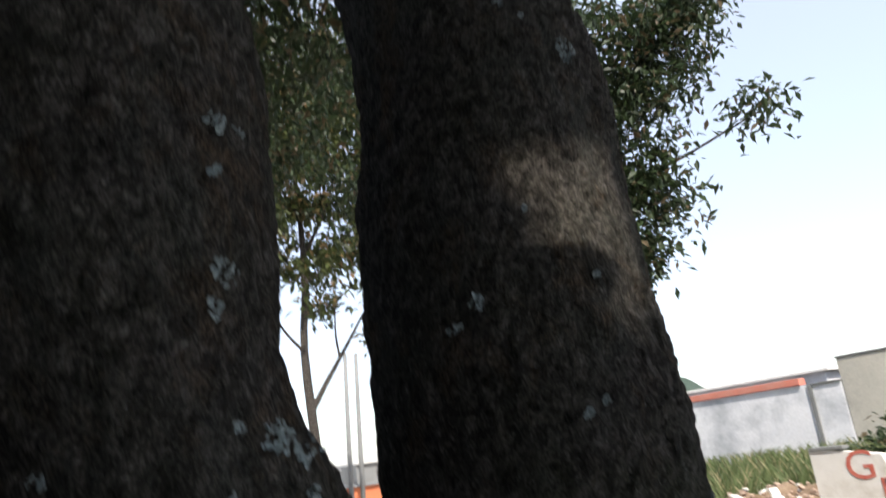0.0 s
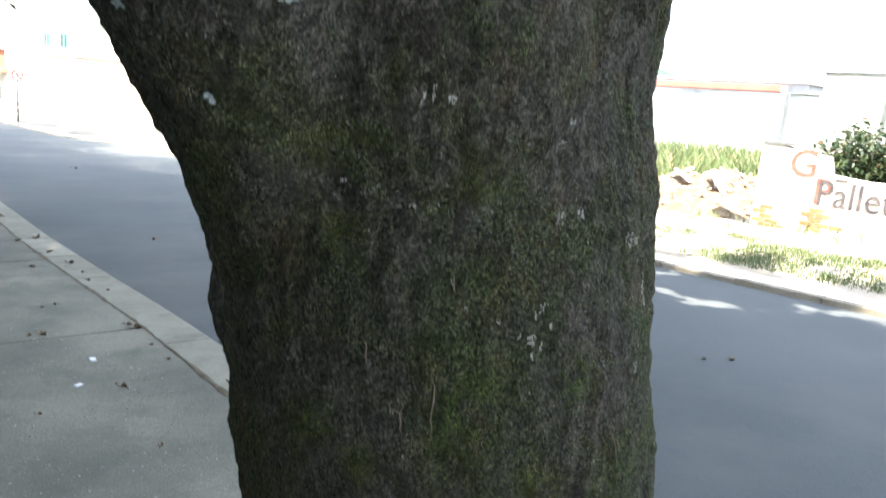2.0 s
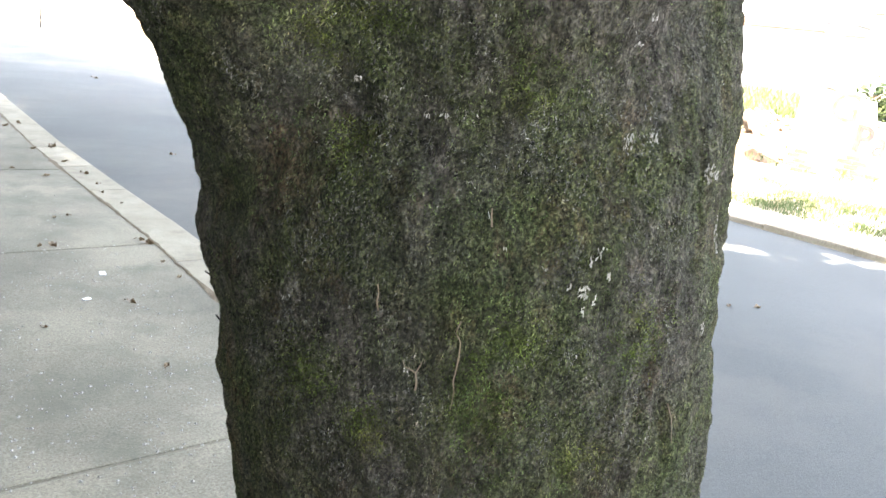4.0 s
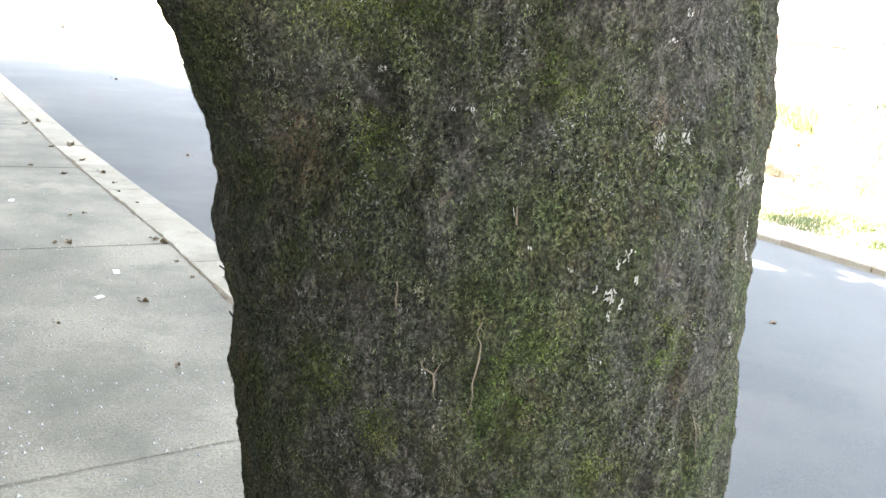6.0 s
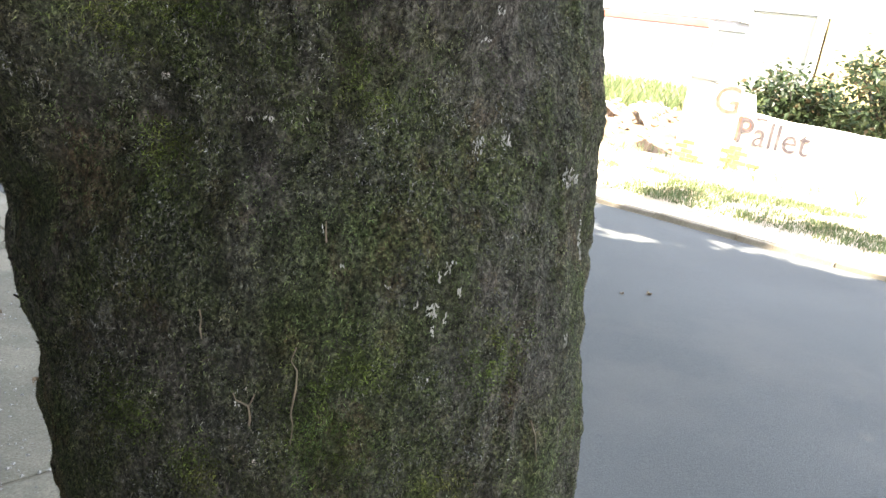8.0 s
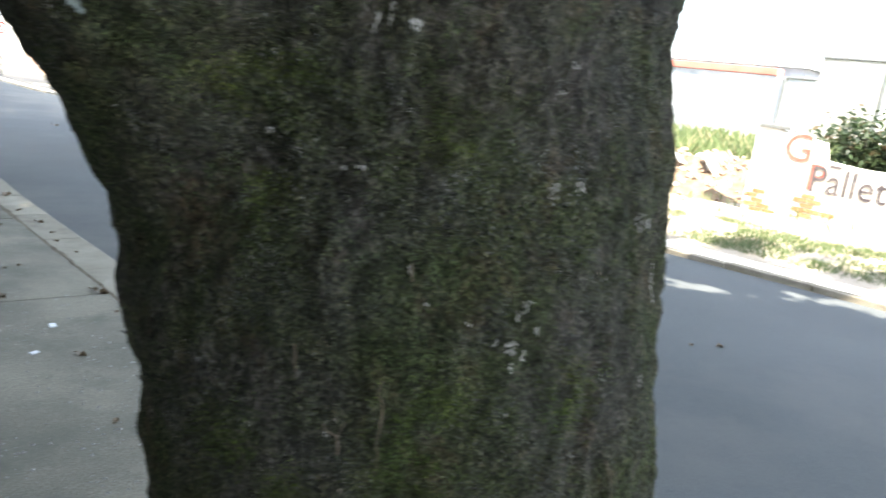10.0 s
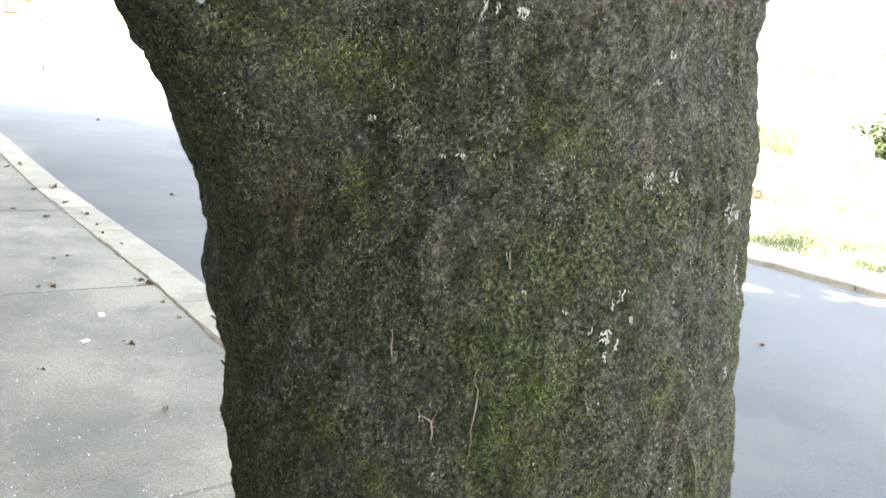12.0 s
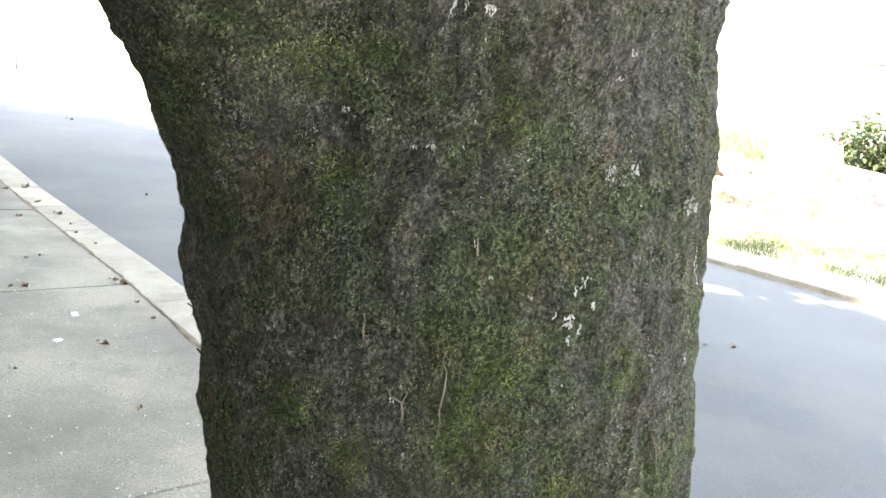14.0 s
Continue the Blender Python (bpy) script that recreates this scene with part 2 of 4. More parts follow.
SIGN_RED = mottled("sign_red", (0.30, 0.03, 0.025), (0.24, 0.03, 0.025), 8, 60, 0.6, 0.1)
PARAPET = mottled("grey_green_parapet", (0.30, 0.30, 0.25), (0.24, 0.245, 0.205), 0.8, 20, 0.9, 0.2, 0.2)
ROOF_TILE = mottled("clay_tile", (0.27, 0.14, 0.07), (0.21, 0.11, 0.065), 3, 30, 0.85, 0.3)
STEEL = mottled("grey_steel", (0.34, 0.35, 0.36), (0.28, 0.29, 0.30), 4, 90, 0.5, 0.15, 0.5)
SIGN_WHITE = mottled("white_sheet", (0.76, 0.77, 0.79), (0.70, 0.71, 0.74), 3, 60, 0.5, 0.08, 0.4)
PAINT_RED = mottled("worn_red_paint", (0.50, 0.09, 0.06), (0.58, 0.22, 0.17), 8, 60, 0.8, 0.3)
PAINT_DARK = mottled("worn_dark_paint", (0.07, 0.06, 0.07), (0.20, 0.17, 0.16), 8, 60, 0.8, 0.3)
PAINT_BLUE = mottled("blue_paint", (0.08, 0.13, 0.35), (0.12, 0.18, 0.4), 8, 60, 0.6, 0.2)
TEAL = mottled("teal_frame", (0.10, 0.32, 0.28), (0.14, 0.36, 0.32), 3, 40, 0.5, 0.1)
WOODS = mottled("far_wood", (0.05, 0.075, 0.06), (0.085, 0.115, 0.09), 0.12, 1.2, 0.9, 0.5, 0.1)
GLASS, _nt, _b = shader("dark_glass", 0.08, 0, 0.6)
_b.inputs["Base Color"].default_value = (0.03, 0.035, 0.04, 1)


JOINT = mottled("grey_joint_dirt", (0.20, 0.185, 0.15), (0.28, 0.26, 0.21), 6, 80, 0.95, 0.4, 0.1)


# ---- builders ----
def g(y):
    """Height of the street's slope at y."""
    return -0.035 * (min(max(y, -25.0), 32.0) - 1.2)


def bend(y):
    """The street swings to the left at its far end."""
    return float(np.interp(y, [27, 31, 34, 41, 60, 120], [0.0, -0.45, -1.5, -2.6, -5.0, -11.0]))


def part(name, bm, material, parent=None, label="", smooth=False):
    me = bpy.data.meshes.new(name)
    if isinstance(bm, tuple):
        me.from_pydata(*bm)
    else:
        bm.to_mesh(me)
        bm.free()
    me.materials.append(material)
    if smooth:
        me.shade_smooth()
    ob = new(name, me)
    ob.parent = parent
    if label:
        tagged(ob, label)
    return ob


def empty(name, at, label, category, group="", kind=""):
    ob = new(name)
    ob.location = at
    ob.empty_display_size = 0.1
    return tagged(ob, label, category, group, kind)


def under(ob, parent):
    """Hang ob, built in world places, under a thing that stands elsewhere."""
    ob.parent = parent
    ob.matrix_parent_inverse = Matrix.Translation(parent.location).inverted()
    return ob


def slab(bm, x0, x1, y0, y1, z0, z1, bevel=0.0, m=None):
    r = bmesh.ops.create_cube(bm, size=1)
    vs = r["verts"]
    bmesh.ops.scale(bm, vec=(x1 - x0, y1 - y0, z1 - z0), verts=vs)
    bmesh.ops.translate(bm, vec=((x0 + x1) / 2, (y0 + y1) / 2, (z0 + z1) / 2), verts=vs)
    if bevel:
        es = list({e for v in vs for e in v.link_edges})
        bmesh.ops.bevel(bm, geom=es, offset=bevel, segments=2, affect="EDGES", profile=0.6)
    if m is not None:
        bmesh.ops.transform(bm, matrix=m, verts=bm.verts)
    return bm


def box(x0, x1, y0, y1, z0, z1, bevel=0.0):
    return slab(bmesh.new(), x0, x1, y0, y1, z0, z1, bevel)


def tube(bm, stops, sides=12, lump=0.0, seed=0.0):
    """A tapered limb through (centre, radius) stops, its rings square to its way."""
    rings = []
    pts = [Vector(p) for p, _ in stops]
    for i, (p, r) in enumerate(stops):
        way = (pts[min(i + 1, len(pts) - 1)] - pts[max(i - 1, 0)]).normalized()
        side = way.cross(Vector((0.31, 0.95, 0.05))).normalized()
        up = side.cross(way)
        ring = []
        for k in range(sides):
            a = 2 * math.pi * k / sides
            rr = r * (1 + lump * noise.noise(Vector((math.cos(a) * 1.3, math.sin(a) * 1.3, i * 0.35 + seed))))
            ring.append(bm.verts.new(pts[i] + (side * math.cos(a) + up * math.sin(a)) * rr))
        rings.append(ring)
    for a, b in zip(rings, rings[1:]):
        for k in range(sides):
            bm.faces.new((a[k], a[(k + 1) % sides], b[(k + 1) % sides], b[k]))
    bm.faces.new(rings[0][::-1])
    bm.faces.new(rings[-1])
    return bm


def spline(stops, n):
    """Smoothly filled (x, y, z, r) stops."""
    P = np.array(stops, float)
    out = []
    for i in range(len(P) - 1):
        a, b, c, d = P[max(i - 1, 0)], P[i], P[i + 1], P[min(i + 2, len(P) - 1)]
        for k in range(n):
            t = k / n
            out.append(0.5 * (2 * b + (c - a) * t + (2 * a - 5 * b + 4 * c - d) * t * t + (3 * b - a - 3 * c + d) * t ** 3))
    out.append(P[-1])
    return [((p[0], p[1], p[2]), max(float(p[3]), 0.004)) for p in out]


def leaf_cloud(places, size, rng, droop=0.5, slim=0.42):
    """Folded four-cornered leaves at the places, as vertices and faces."""
    n = len(places)
    yaw = rng.uniform(0, 2 * np.pi, n)
    dip = rng.normal(-droop, 0.45, n)
    roll = rng.normal(0, 0.6, n)
    L = size * rng.uniform(0.65, 1.25, n)
    d = np.stack([np.cos(yaw) * np.cos(dip), np.sin(yaw) * np.cos(dip), np.sin(dip)], 1)
    s0 = np.stack([-np.sin(yaw), np.cos(yaw), np.zeros(n)], 1)
    u0 = np.cross(d, s0)
    s = s0 * np.cos(roll)[:, None] + u0 * np.sin(roll)[:, None]
    u = np.cross(d, s)
    a = places
    m1 = a + d * (L * 0.45)[:, None]
    left = m1 + s * (L * slim / 2)[:, None] + u * (L * 0.07)[:, None]
    right = m1 - s * (L * slim / 2)[:, None] + u * (L * 0.07)[:, None]
    tip = a + d * L[:, None] - u * (L * 0.08)[:, None]
    v = np.stack([a, left, tip, right], 1).reshape(-1, 3)
    i = np.arange(n) * 4
    f = np.concatenate([np.stack([i, i + 1, i + 2], 1), np.stack([i, i + 2, i + 3], 1)])
    return v.tolist(), [], f.tolist()


def clumps(rng, centres, per, spread):
    c = np.repeat(np.asarray(centres, float), per, axis=0)
    return c + rng.normal(0, 1, c.shape) * np.asarray(spread)


# ---- ground, road, pavement ----
def strip(name, xs, ys, height, material, label, parent=None):
    """A sheet over a grid of xs and ys."""
    v = [(x + bend(y) * (0.0 < abs(x) < 60), y, height(x, y)) for y in ys for x in xs]
    n = len(xs)
    f = [(j * n + i, j * n + i + 1, (j + 1) * n + i + 1, (j + 1) * n + i) for j in range(len(ys) - 1) for i in range(n - 1)]
    ob = part(name, (v, [], f), material, parent, "", True)
    return tagged(ob, label, name, "", "structure")


def rough(x, y, k, s):
    return s * noise.fractal(Vector((x * k, y * k, 3.7)), 1.0, 2.0, 4)


YS = [-900, -300, -100, -60, -40, -25] + [i * 1.0 for i in range(-24, 61)] + [65, 70, 80, 95, 110, 150, 220, 400, 900]


def lot_height(x, y):
    """The lie of the open ground beyond the far kerb."""
    e = min(max((x - 6.44) / 3.0, 0), 1)
    z = g(y) - 0.03 + 0.14 * e
    e2 = min(max((x - 10.2) / 8.0, 0), 1)
    z += 0.55 * e2 * e2 * (3 - 2 * e2)
    if x < 60:
        z += rough(x, y, 0.8, 0.05) * min(e * 3, 1)
    return z


strip("ground", [-900, -200, -60, -20, -8.0], YS, lambda x, y: g(y) - 0.02, DIRT, "dusty pale earth ground beside the street")
lot_x = [6.44 + 0.25 * i for i in range(0, 40)] + [17.5, 18.5, 20, 24, 30, 45, 80, 200, 400, 900]
lot_y = [-900, -300, -100, -40, -20] + [-19 + 0.5 * i for i in range(0, 90)] + [26, 27, 28, 29, 30, 31, 32, 33, 34, 36, 38, 41, 45, 50, 55, 70, 90, 110, 200, 400, 900]
strip("lot", lot_x, lot_y, lot_height, DIRT, "sunlit pale dirt of a vacant lot with weeds")
strip("road", [-0.3, 0.0] + [0.3 + 0.5 * i for i in range(13)], YS, lambda x, y: g(y) - 0.13 - 0.004 * (x - 3.2) ** 2 + 0.004 * noise.noise(Vector((x, y, 1))), ASPHALT, "worn grey asphalt road partly in tree shade")

KW = 0.30


def nk(y):
    """Road edge of the near kerb, which swings a little."""
    return float(np.interp(y, [5.5, 7.0, 9.0, 15.0], [0.155, 0.09, 0.02, 0.0]))


far_kerb = empty("far_kerb", (6.5, 0, g(0)), "pale worn concrete kerb along the vacant lot", "kerb", "", "structure")
near_kerb = empty("near_kerb", (-0.1, 0, g(0)), "pale concrete kerb with chipped edge along the pavement", "kerb", "", "structure")
pavement = empty("pavement", (-2, 0, g(0)), "grey concrete pavement slabs with dirt joints and grit", "pavement", "", "structure")

# ---- the big forked tree on the pavement ----
TC = Vector((-0.869, 1.505))
DV = Vector((math.sin(radians(39.5)), math.cos(radians(39.5))))
SV = Vector((DV.y, -DV.x))


def at(s, d, z):
    """A place by its sideways and depth offsets from the trunk's middle."""
    p = TC + SV * s + DV * d
    return (p.x, p.y, z)


def limb(stops):
    return [(*at(s, d, z), r) for z, s, d, r in stops]


tree = empty("street_tree", (TC.x, TC.y, 0), "large forked street tree with dark mossy bark and pale lichen", "tree")
bm = bmesh.new()
tube(bm, spline(limb([(-0.25, .085, 0, .60), (0.0, .083, 0, .50), (0.2, .08, 0, .42), (0.45, .078, 0, .36), (0.70, .072, 0, .327), (0.85, .046, -.011, .337), (1.0, .022, -.024, .334),
                      (1.1, .009, -.028, .332), (1.2, -.002, -.019, .342), (1.35, .026, -.001, .305), (1.5, .041, .01, .26), (1.65, .049, -.005, .253), (1.85, .031, -.035, .246), (2.0, .027, -.052, .236), (2.15, .022, -.035, .23),
                      (2.3, .02, -.003, .23), (2.5, .042, .034, .23), (2.64, .023, .055, .216), (2.75, .003, .07, .206), (2.95, -.05, .10, .19), (3.4, -.12, .2, .175), (4.1, -.1, .35, .15), (5.1, .1, .5, .10)]), 4), 40, 0.03)
tube(bm, spline(limb([(0.95, -.066, .02, .226), (1.1, -.112, .003, .222), (1.2, -.14, -.048, .197), (1.3, -.17, -.108, .175), (1.42, -.205, -.195, .152), (1.54, -.239, -.29, .151), (1.66, -.264, -.376, .15),
                      (1.77, -.297, -.434, .146), (1.88, -.341, -.472, .141), (2.0, -.384, -.49, .147), (2.12, -.41, -.49, .169), (2.35, -.442, -.47, .198), (2.56, -.475, -.46, .194), (2.85, -.53, -.43, .185),
                      (3.3, -.66, -.35, .175), (4.1, -1.0, -.15, .15), (5.1, -1.45, .1, .11)]), 4), 40, 0.03, 7.0)
tube(bm, spline(limb([(0.95, -.01, .0, .28), (1.25, -.03, -.04, .27), (1.4, -.045, -.085, .25), (1.5, -.055, -.13, .245), (1.6, -.07, -.152, .235), (1.7, -.09, -.145, .20), (1.8, -.10, -.10, .16)]), 4), 32, 0.05, 3.0)
raw = part("raw_trunk", bm, BARK)
mod = raw.modifiers.new("weld", "REMESH")
mod.mode, mod.voxel_size = "VOXEL", 0.0068
sm = raw.modifiers.new("soften", "SMOOTH")
sm.iterations, sm.factor = 16, 0.5
dg = bpy.context.evaluated_depsgraph_get()
me = bpy.data.meshes.new_from_object(raw.evaluated_get(dg))
bpy.data.objects.remove(raw)
me.name = "trunk"
co = np.empty(len(me.vertices) * 3)
no = np.empty(len(me.vertices) * 3)
me.vertices.foreach_get("co", co)
me.vertices.foreach_get("normal", no)
co, no = co.reshape(-1, 3), no.reshape(-1, 3)
for i in range(len(co)):
    x, y, z = co[i]
    if z > 3.2:
        continue
    p = Vector((x, y, z))
    h = 0.006 * noise.noise(p * 3.1) + 0.0045 * noise.noise(p * 9.0) + 0.0055 * noise.noise(Vector((x * 34, y * 34, z * 20))) + 0.0042 * noise.noise(p * 55) + 0.0028 * noise.noise(p * 110)
    side = (x - TC.x) * SV.x + (y - TC.y) * SV.y
    if side > 0.1:                     # upright furrows towards the road side
        h -= 0.013 * min(1.0, (side - 0.1) / 0.1) * max(0.0, 0.5 - abs(noise.noise(Vector((x * 17, y * 17, z * 3.0)))) * 3.4)
    fork = math.exp(-((x + 1.15) ** 2 + (y - 1.30) ** 2) / .012 - ((z - 1.73) / .09) ** 2)     # crumpled bark in the fork
    h += fork * (0.016 * noise.noise(p * 26) - 0.010 * abs(noise.noise(p * 14)))
    co[i] += no[i] * h
me.vertices.foreach_set("co", co.ravel())
me.materials.clear()
me.materials.append(BARK)
me.shade_smooth()
trunk = under(new("trunk", me), tree)

# the tree's surface, for what grows on it
SKIN = mathutils.bvhtree.BVHTree.FromPolygons([tuple(v.co) for v in me.vertices], [tuple(p.vertices) for p in me.polygons])


def skin(s, z):
    """Place and normal of the bark on the pavement side, by sideways offset and height."""
    p, n, _, _ = SKIN.ray_cast(Vector(at(s, -1.6, z)), Vector((DV.x, DV.y, 0)))
    return (p, n) if p else (None, None)


rng = np.random.default_rng(4)


def lichen_patch(s, z, rs, rz, n, size):
    """Overlapping crinkled lobes on the bark."""
    bm = bmesh.new()
    for _ in range(n):
        a, r = rng.uniform(0, 2 * math.pi), math.sqrt(rng.uniform(0, 1))
        p, nrm = skin(s + rs * r * math.cos(a), z + rz * r * math.sin(a))
        if p is None:
            continue
        t = nrm.cross(Vector((rng.normal(), rng.normal(), rng.normal()))).normalized()
        b = nrm.cross(t)
        R = size * rng.uniform(0.5, 1.3)
        mid = bm.verts.new(p + nrm * rng.uniform(0.0005, 0.002))
        ring = []
        for k in range(7):
            w = 2 * math.pi * k / 7
            q = R * rng.uniform(0.55, 1.2)
            ring.append(bm.verts.new(p + (t * math.cos(w) + b * math.sin(w)) * q + nrm * rng.uniform(0.0005, 0.0062)))
        for k in range(7):
            bm.faces.new((mid, ring[k], ring[(k + 1) % 7]))
    tagged(under(part("lichen_patch", bm, LICHEN, None, "pale blue-grey crusty lichen"), tree), kind="stuff")


# crusts on the left limb round the big half-ring, and higher up; on the main stem; small ones
CRUSTS_LOW = ((-.162, 1.572, .019, .019, 70), (-.143, 1.587, .017, .016, 60), (-.128, 1.610, .013, .015, 42), (-.119, 1.634, .008, .020, 36), (-.201, 1.604, .010, .016, 16), (-.184, 1.604, .009, .021, 20), (-.206, 1.574, .008, .005, 10),
              (-.159, 1.655, .004, .008, 6), (-.145, 1.629, .004, .006, 6), (-.187, 1.577, .005, .010, 8), (-.183, 1.652, .012, .008, 20), (-.192, 1.753, .029, .022, 120), (-.200, 1.776, .016, .010, 18), (-.181, 1.782, .011, .007, 12))
CRUSTS_HIGH = ((-.286, 1.842, .015, .013, 44), (-.265, 1.900, .005, .011, 6), (-.210, 1.896, .005, .010, 9), (-.299, 1.785, .003, .005, 4), (-.266, 1.794, .004, .006, 6), (-.254, 1.713, .003, .005, 5), (-.174, 1.723, .003, .004, 4),
               (-.239, 1.956, .012, .014, 22), (-.231, 1.946, .006, .010, 9), (-.218, 1.943, .007, .016, 16), (-.262, 1.967, .004, .004, 4), (-.268, 2.110, .008, .014, 16), (-.275, 2.079, .005, .012, 9), (-.268, 2.268, .014, .011, 16),
               (-.273, 2.216, .006, .008, 8), (-.420, 1.943, .013, .010, 8))
CRUSTS_STEM = ((-.030, 2.109, .010, .010, 20), (-.064, 2.077, .012, .006, 10), (.087, 1.947, .007, .006, 16), (.114, 1.962, .005, .008, 14), (.055, 2.234, .005, .006, 7), (.135, 2.129, .005, .005, 8), (.258, 1.803, .011, .018, 30),
               (.268, 1.747, .005, .022, 16), (.171, 2.520, .017, .024, 34), (.108, 2.583, .008, .006, 7), (.075, 2.610, .011, .008, 9), (-.247, 1.457, .006, .005, 8), (-.028, 1.590, .003, .006, 6), (-.319, 1.542, .005, .008, 7))
for s, z, rs, rz, n in CRUSTS_LOW + CRUSTS_HIGH + CRUSTS_STEM:
    lichen_patch(s, z, rs, rz, int(n * 1.5), .0030)
FLECK = mottled("whitish_bark_fleck", (0.62, 0.60, 0.56), (0.42, 0.40, 0.37), 60, 260, 0.9, 0.4, 0.15)


def flake_patch(s, z, rs, rz):
    """Upright slivers of pale peeled bark, lying nearly flat."""
    bm = bmesh.new()
    for _ in range(max(3, int(rs * rz * 9.0e5))):
        p, n = skin(s + rs * rng.uniform(-1, 1), z + rz * rng.uniform(-1, 1))
        if p is None:
            continue
        up = (Vector((0, 0, 1)) - n * n.z).normalized() + n.cross(Vector((0, 0, 1))) * rng.normal(0, .35)
        w = n.cross(up).normalized()
        h, b = min(rng.uniform(.0007, .0032), rz), rng.uniform(.0003, .0009)
        q = p + n * .0022
        ring = [bm.verts.new(q + up * h * a + w * b * c * rng.uniform(.5, 1.2) + n * rng.uniform(-.0006, .0016)) for a, c in ((-1, -.3), (-.4, .9), (.3, 1), (1, .2), (.5, -.9), (-.3, -1))]
        bm.faces.new(ring)
    tagged(under(part("bark_fleck", bm, FLECK, None, "whitish flaked bark"), tree), kind="stuff")


FLECKS_FRONT = ((.141, 1.346, .005, .007), (.169, 1.350, .005, .005), (.117, 1.208, .005, .006), (.121, 1.236, .002, .004), (.128, 1.243, .002, .005), (.139, 1.224, .002, .005), (.120, 1.187, .002, .005), (.129, 1.198, .002, .005),
                (.103, 1.213, .002, .003), (.132, 1.249, .002, .002), (.137, 1.438, .006, .002), (.145, 1.463, .005, .003), (.037, 1.242, .002, .002), (-.049, 1.351, .004, .002), (-.035, 1.353, .004, .002), (.077, 1.227, .003, .002))
FLECKS_SIDE = ((.272, 1.148, .003, .006), (.256, 1.318, .003, .007), (.245, 1.317, .005, .010), (.285, 1.242, .002, .020), (.190, 1.625, .002, .005), (.127, 1.626, .006, .003), (-.031, 1.474, .002, .009), (-.018, 1.482, .002, .009),
               (.000, 1.476, .005, .004), (-.113, 1.376, .005, .002), (.018, 1.269, .001, .004), (-.037, 1.110, .002, .002))
for spot in FLECKS_FRONT + FLECKS_SIDE:
    flake_patch(*spot)

# dry threads of root on the bark
THREAD = mottled("dry_thread", (0.27, 0.22, 0.16), (0.15, 0.12, 0.09), 50, 200, 0.9, 0.3)
for run in (((.007, 1.17), (.005, 1.159), (.008, 1.148), (.011, 1.132), (.008, 1.12), (.009, 1.109), (.008, 1.096), (.011, 1.075)), ((-.075, 1.193), (-.071, 1.184), (-.072, 1.174), (-.07, 1.165)),
            ((-.044, 1.12), (-.038, 1.114), (-.029, 1.11), (-.025, 1.098), (-.027, 1.091)), ((-.025, 1.122), (-.026, 1.114), (-.028, 1.108)), ((.02, 1.277), (.022, 1.269), (.021, 1.261)),
            ((.243, 1.072), (.25, 1.054), (.255, 1.027))):
    stops = []
    for s, z in run:
        p, n = skin(s + rng.normal(0, .0012), z)
        stops.append((p + n * 0.0022, 0.00075 * rng.uniform(0.4, 1.6)))
    under(part("root_thread", tube(bmesh.new(), stops, 5), THREAD, None, "dry pale root thread", True), tree)

# moss fibres and bark flakes over the pavement side of the trunk
soft = ([], [])
dry = ([], [])
CUSHIONS = ((.05, 1.142, .045, .036), (.044, 1.075, .04, .048), (-.068, 1.033, .034, .034), (-.142, 1.074, .034, .045), (-.146, 1.41, .03, .026), (.048, 1.392, .03, .03), (.19, 1.156, .034, .04), (-.085, 1.428, .041, .016), (-.12, 1.313, .025, .03), (.151, 1.021, .035, .024))
BARE = ((-.002, 1.414, .015, .026), (.103, 1.036, .016, .034), (.097, 1.228, .018, .034), (-.221, 1.365, .02, .03), (.14, 1.456, .028, .028))
for _ in range(460000):
    z = rng.uniform(0.62, 2.3) if rng.uniform() < 0.25 else rng.uniform(0.74, 1.6)
    s = rng.uniform(-0.56, 0.37)
    p, n = skin(s, z)
    if p is None:
        continue
    naked = s < -0.10 and z > 1.62 + (s + 0.10) * 1.2     # the dark bare side of the left limb
    q = noise.noise(p * 5.0) + 0.6 * noise.noise(p * 17.0) - (0.9 if naked else 0.0)
    q -= min(1.2, max(0.0, (z - 1.62) * 3.0))
    q -= 0.9 * max(0.0, max(1.3 - math.hypot((s - a) / c, (z - b) / d) for a, b, c, d in BARE))
    if q < rng.uniform(-1.3, -0.1) and rng.uniform() < (0.93 if naked else 0.3):
        continue
    t = n.cross(Vector((rng.normal(), rng.normal(), rng.normal() * 0.6))).normalized()
    w = n.cross(t)
    L = rng.uniform(0.0011, 0.0036)
    up = n * rng.uniform(0.1, 0.8) + t
    base = p - n * 0.0004
    V, F = soft if q > rng.uniform(-0.6, 0.15) else dry
    i = len(V)
    V += [base - w * L * 0.2, base + w * L * 0.2, base + up * L + Vector((0, 0, -0.25 * L))]
    F.append((i, i + 1, i + 2))
for (V, F), name, mat, label in ((soft, "moss", MOSS, "short olive-green moss fibres"), (dry, "bark_flake", FLAKE, "fine brown-grey bark flakes")):
    tagged(under(part(name, ([tuple(v) for v in V], [], F), mat, None, label), tree), kind="stuff")
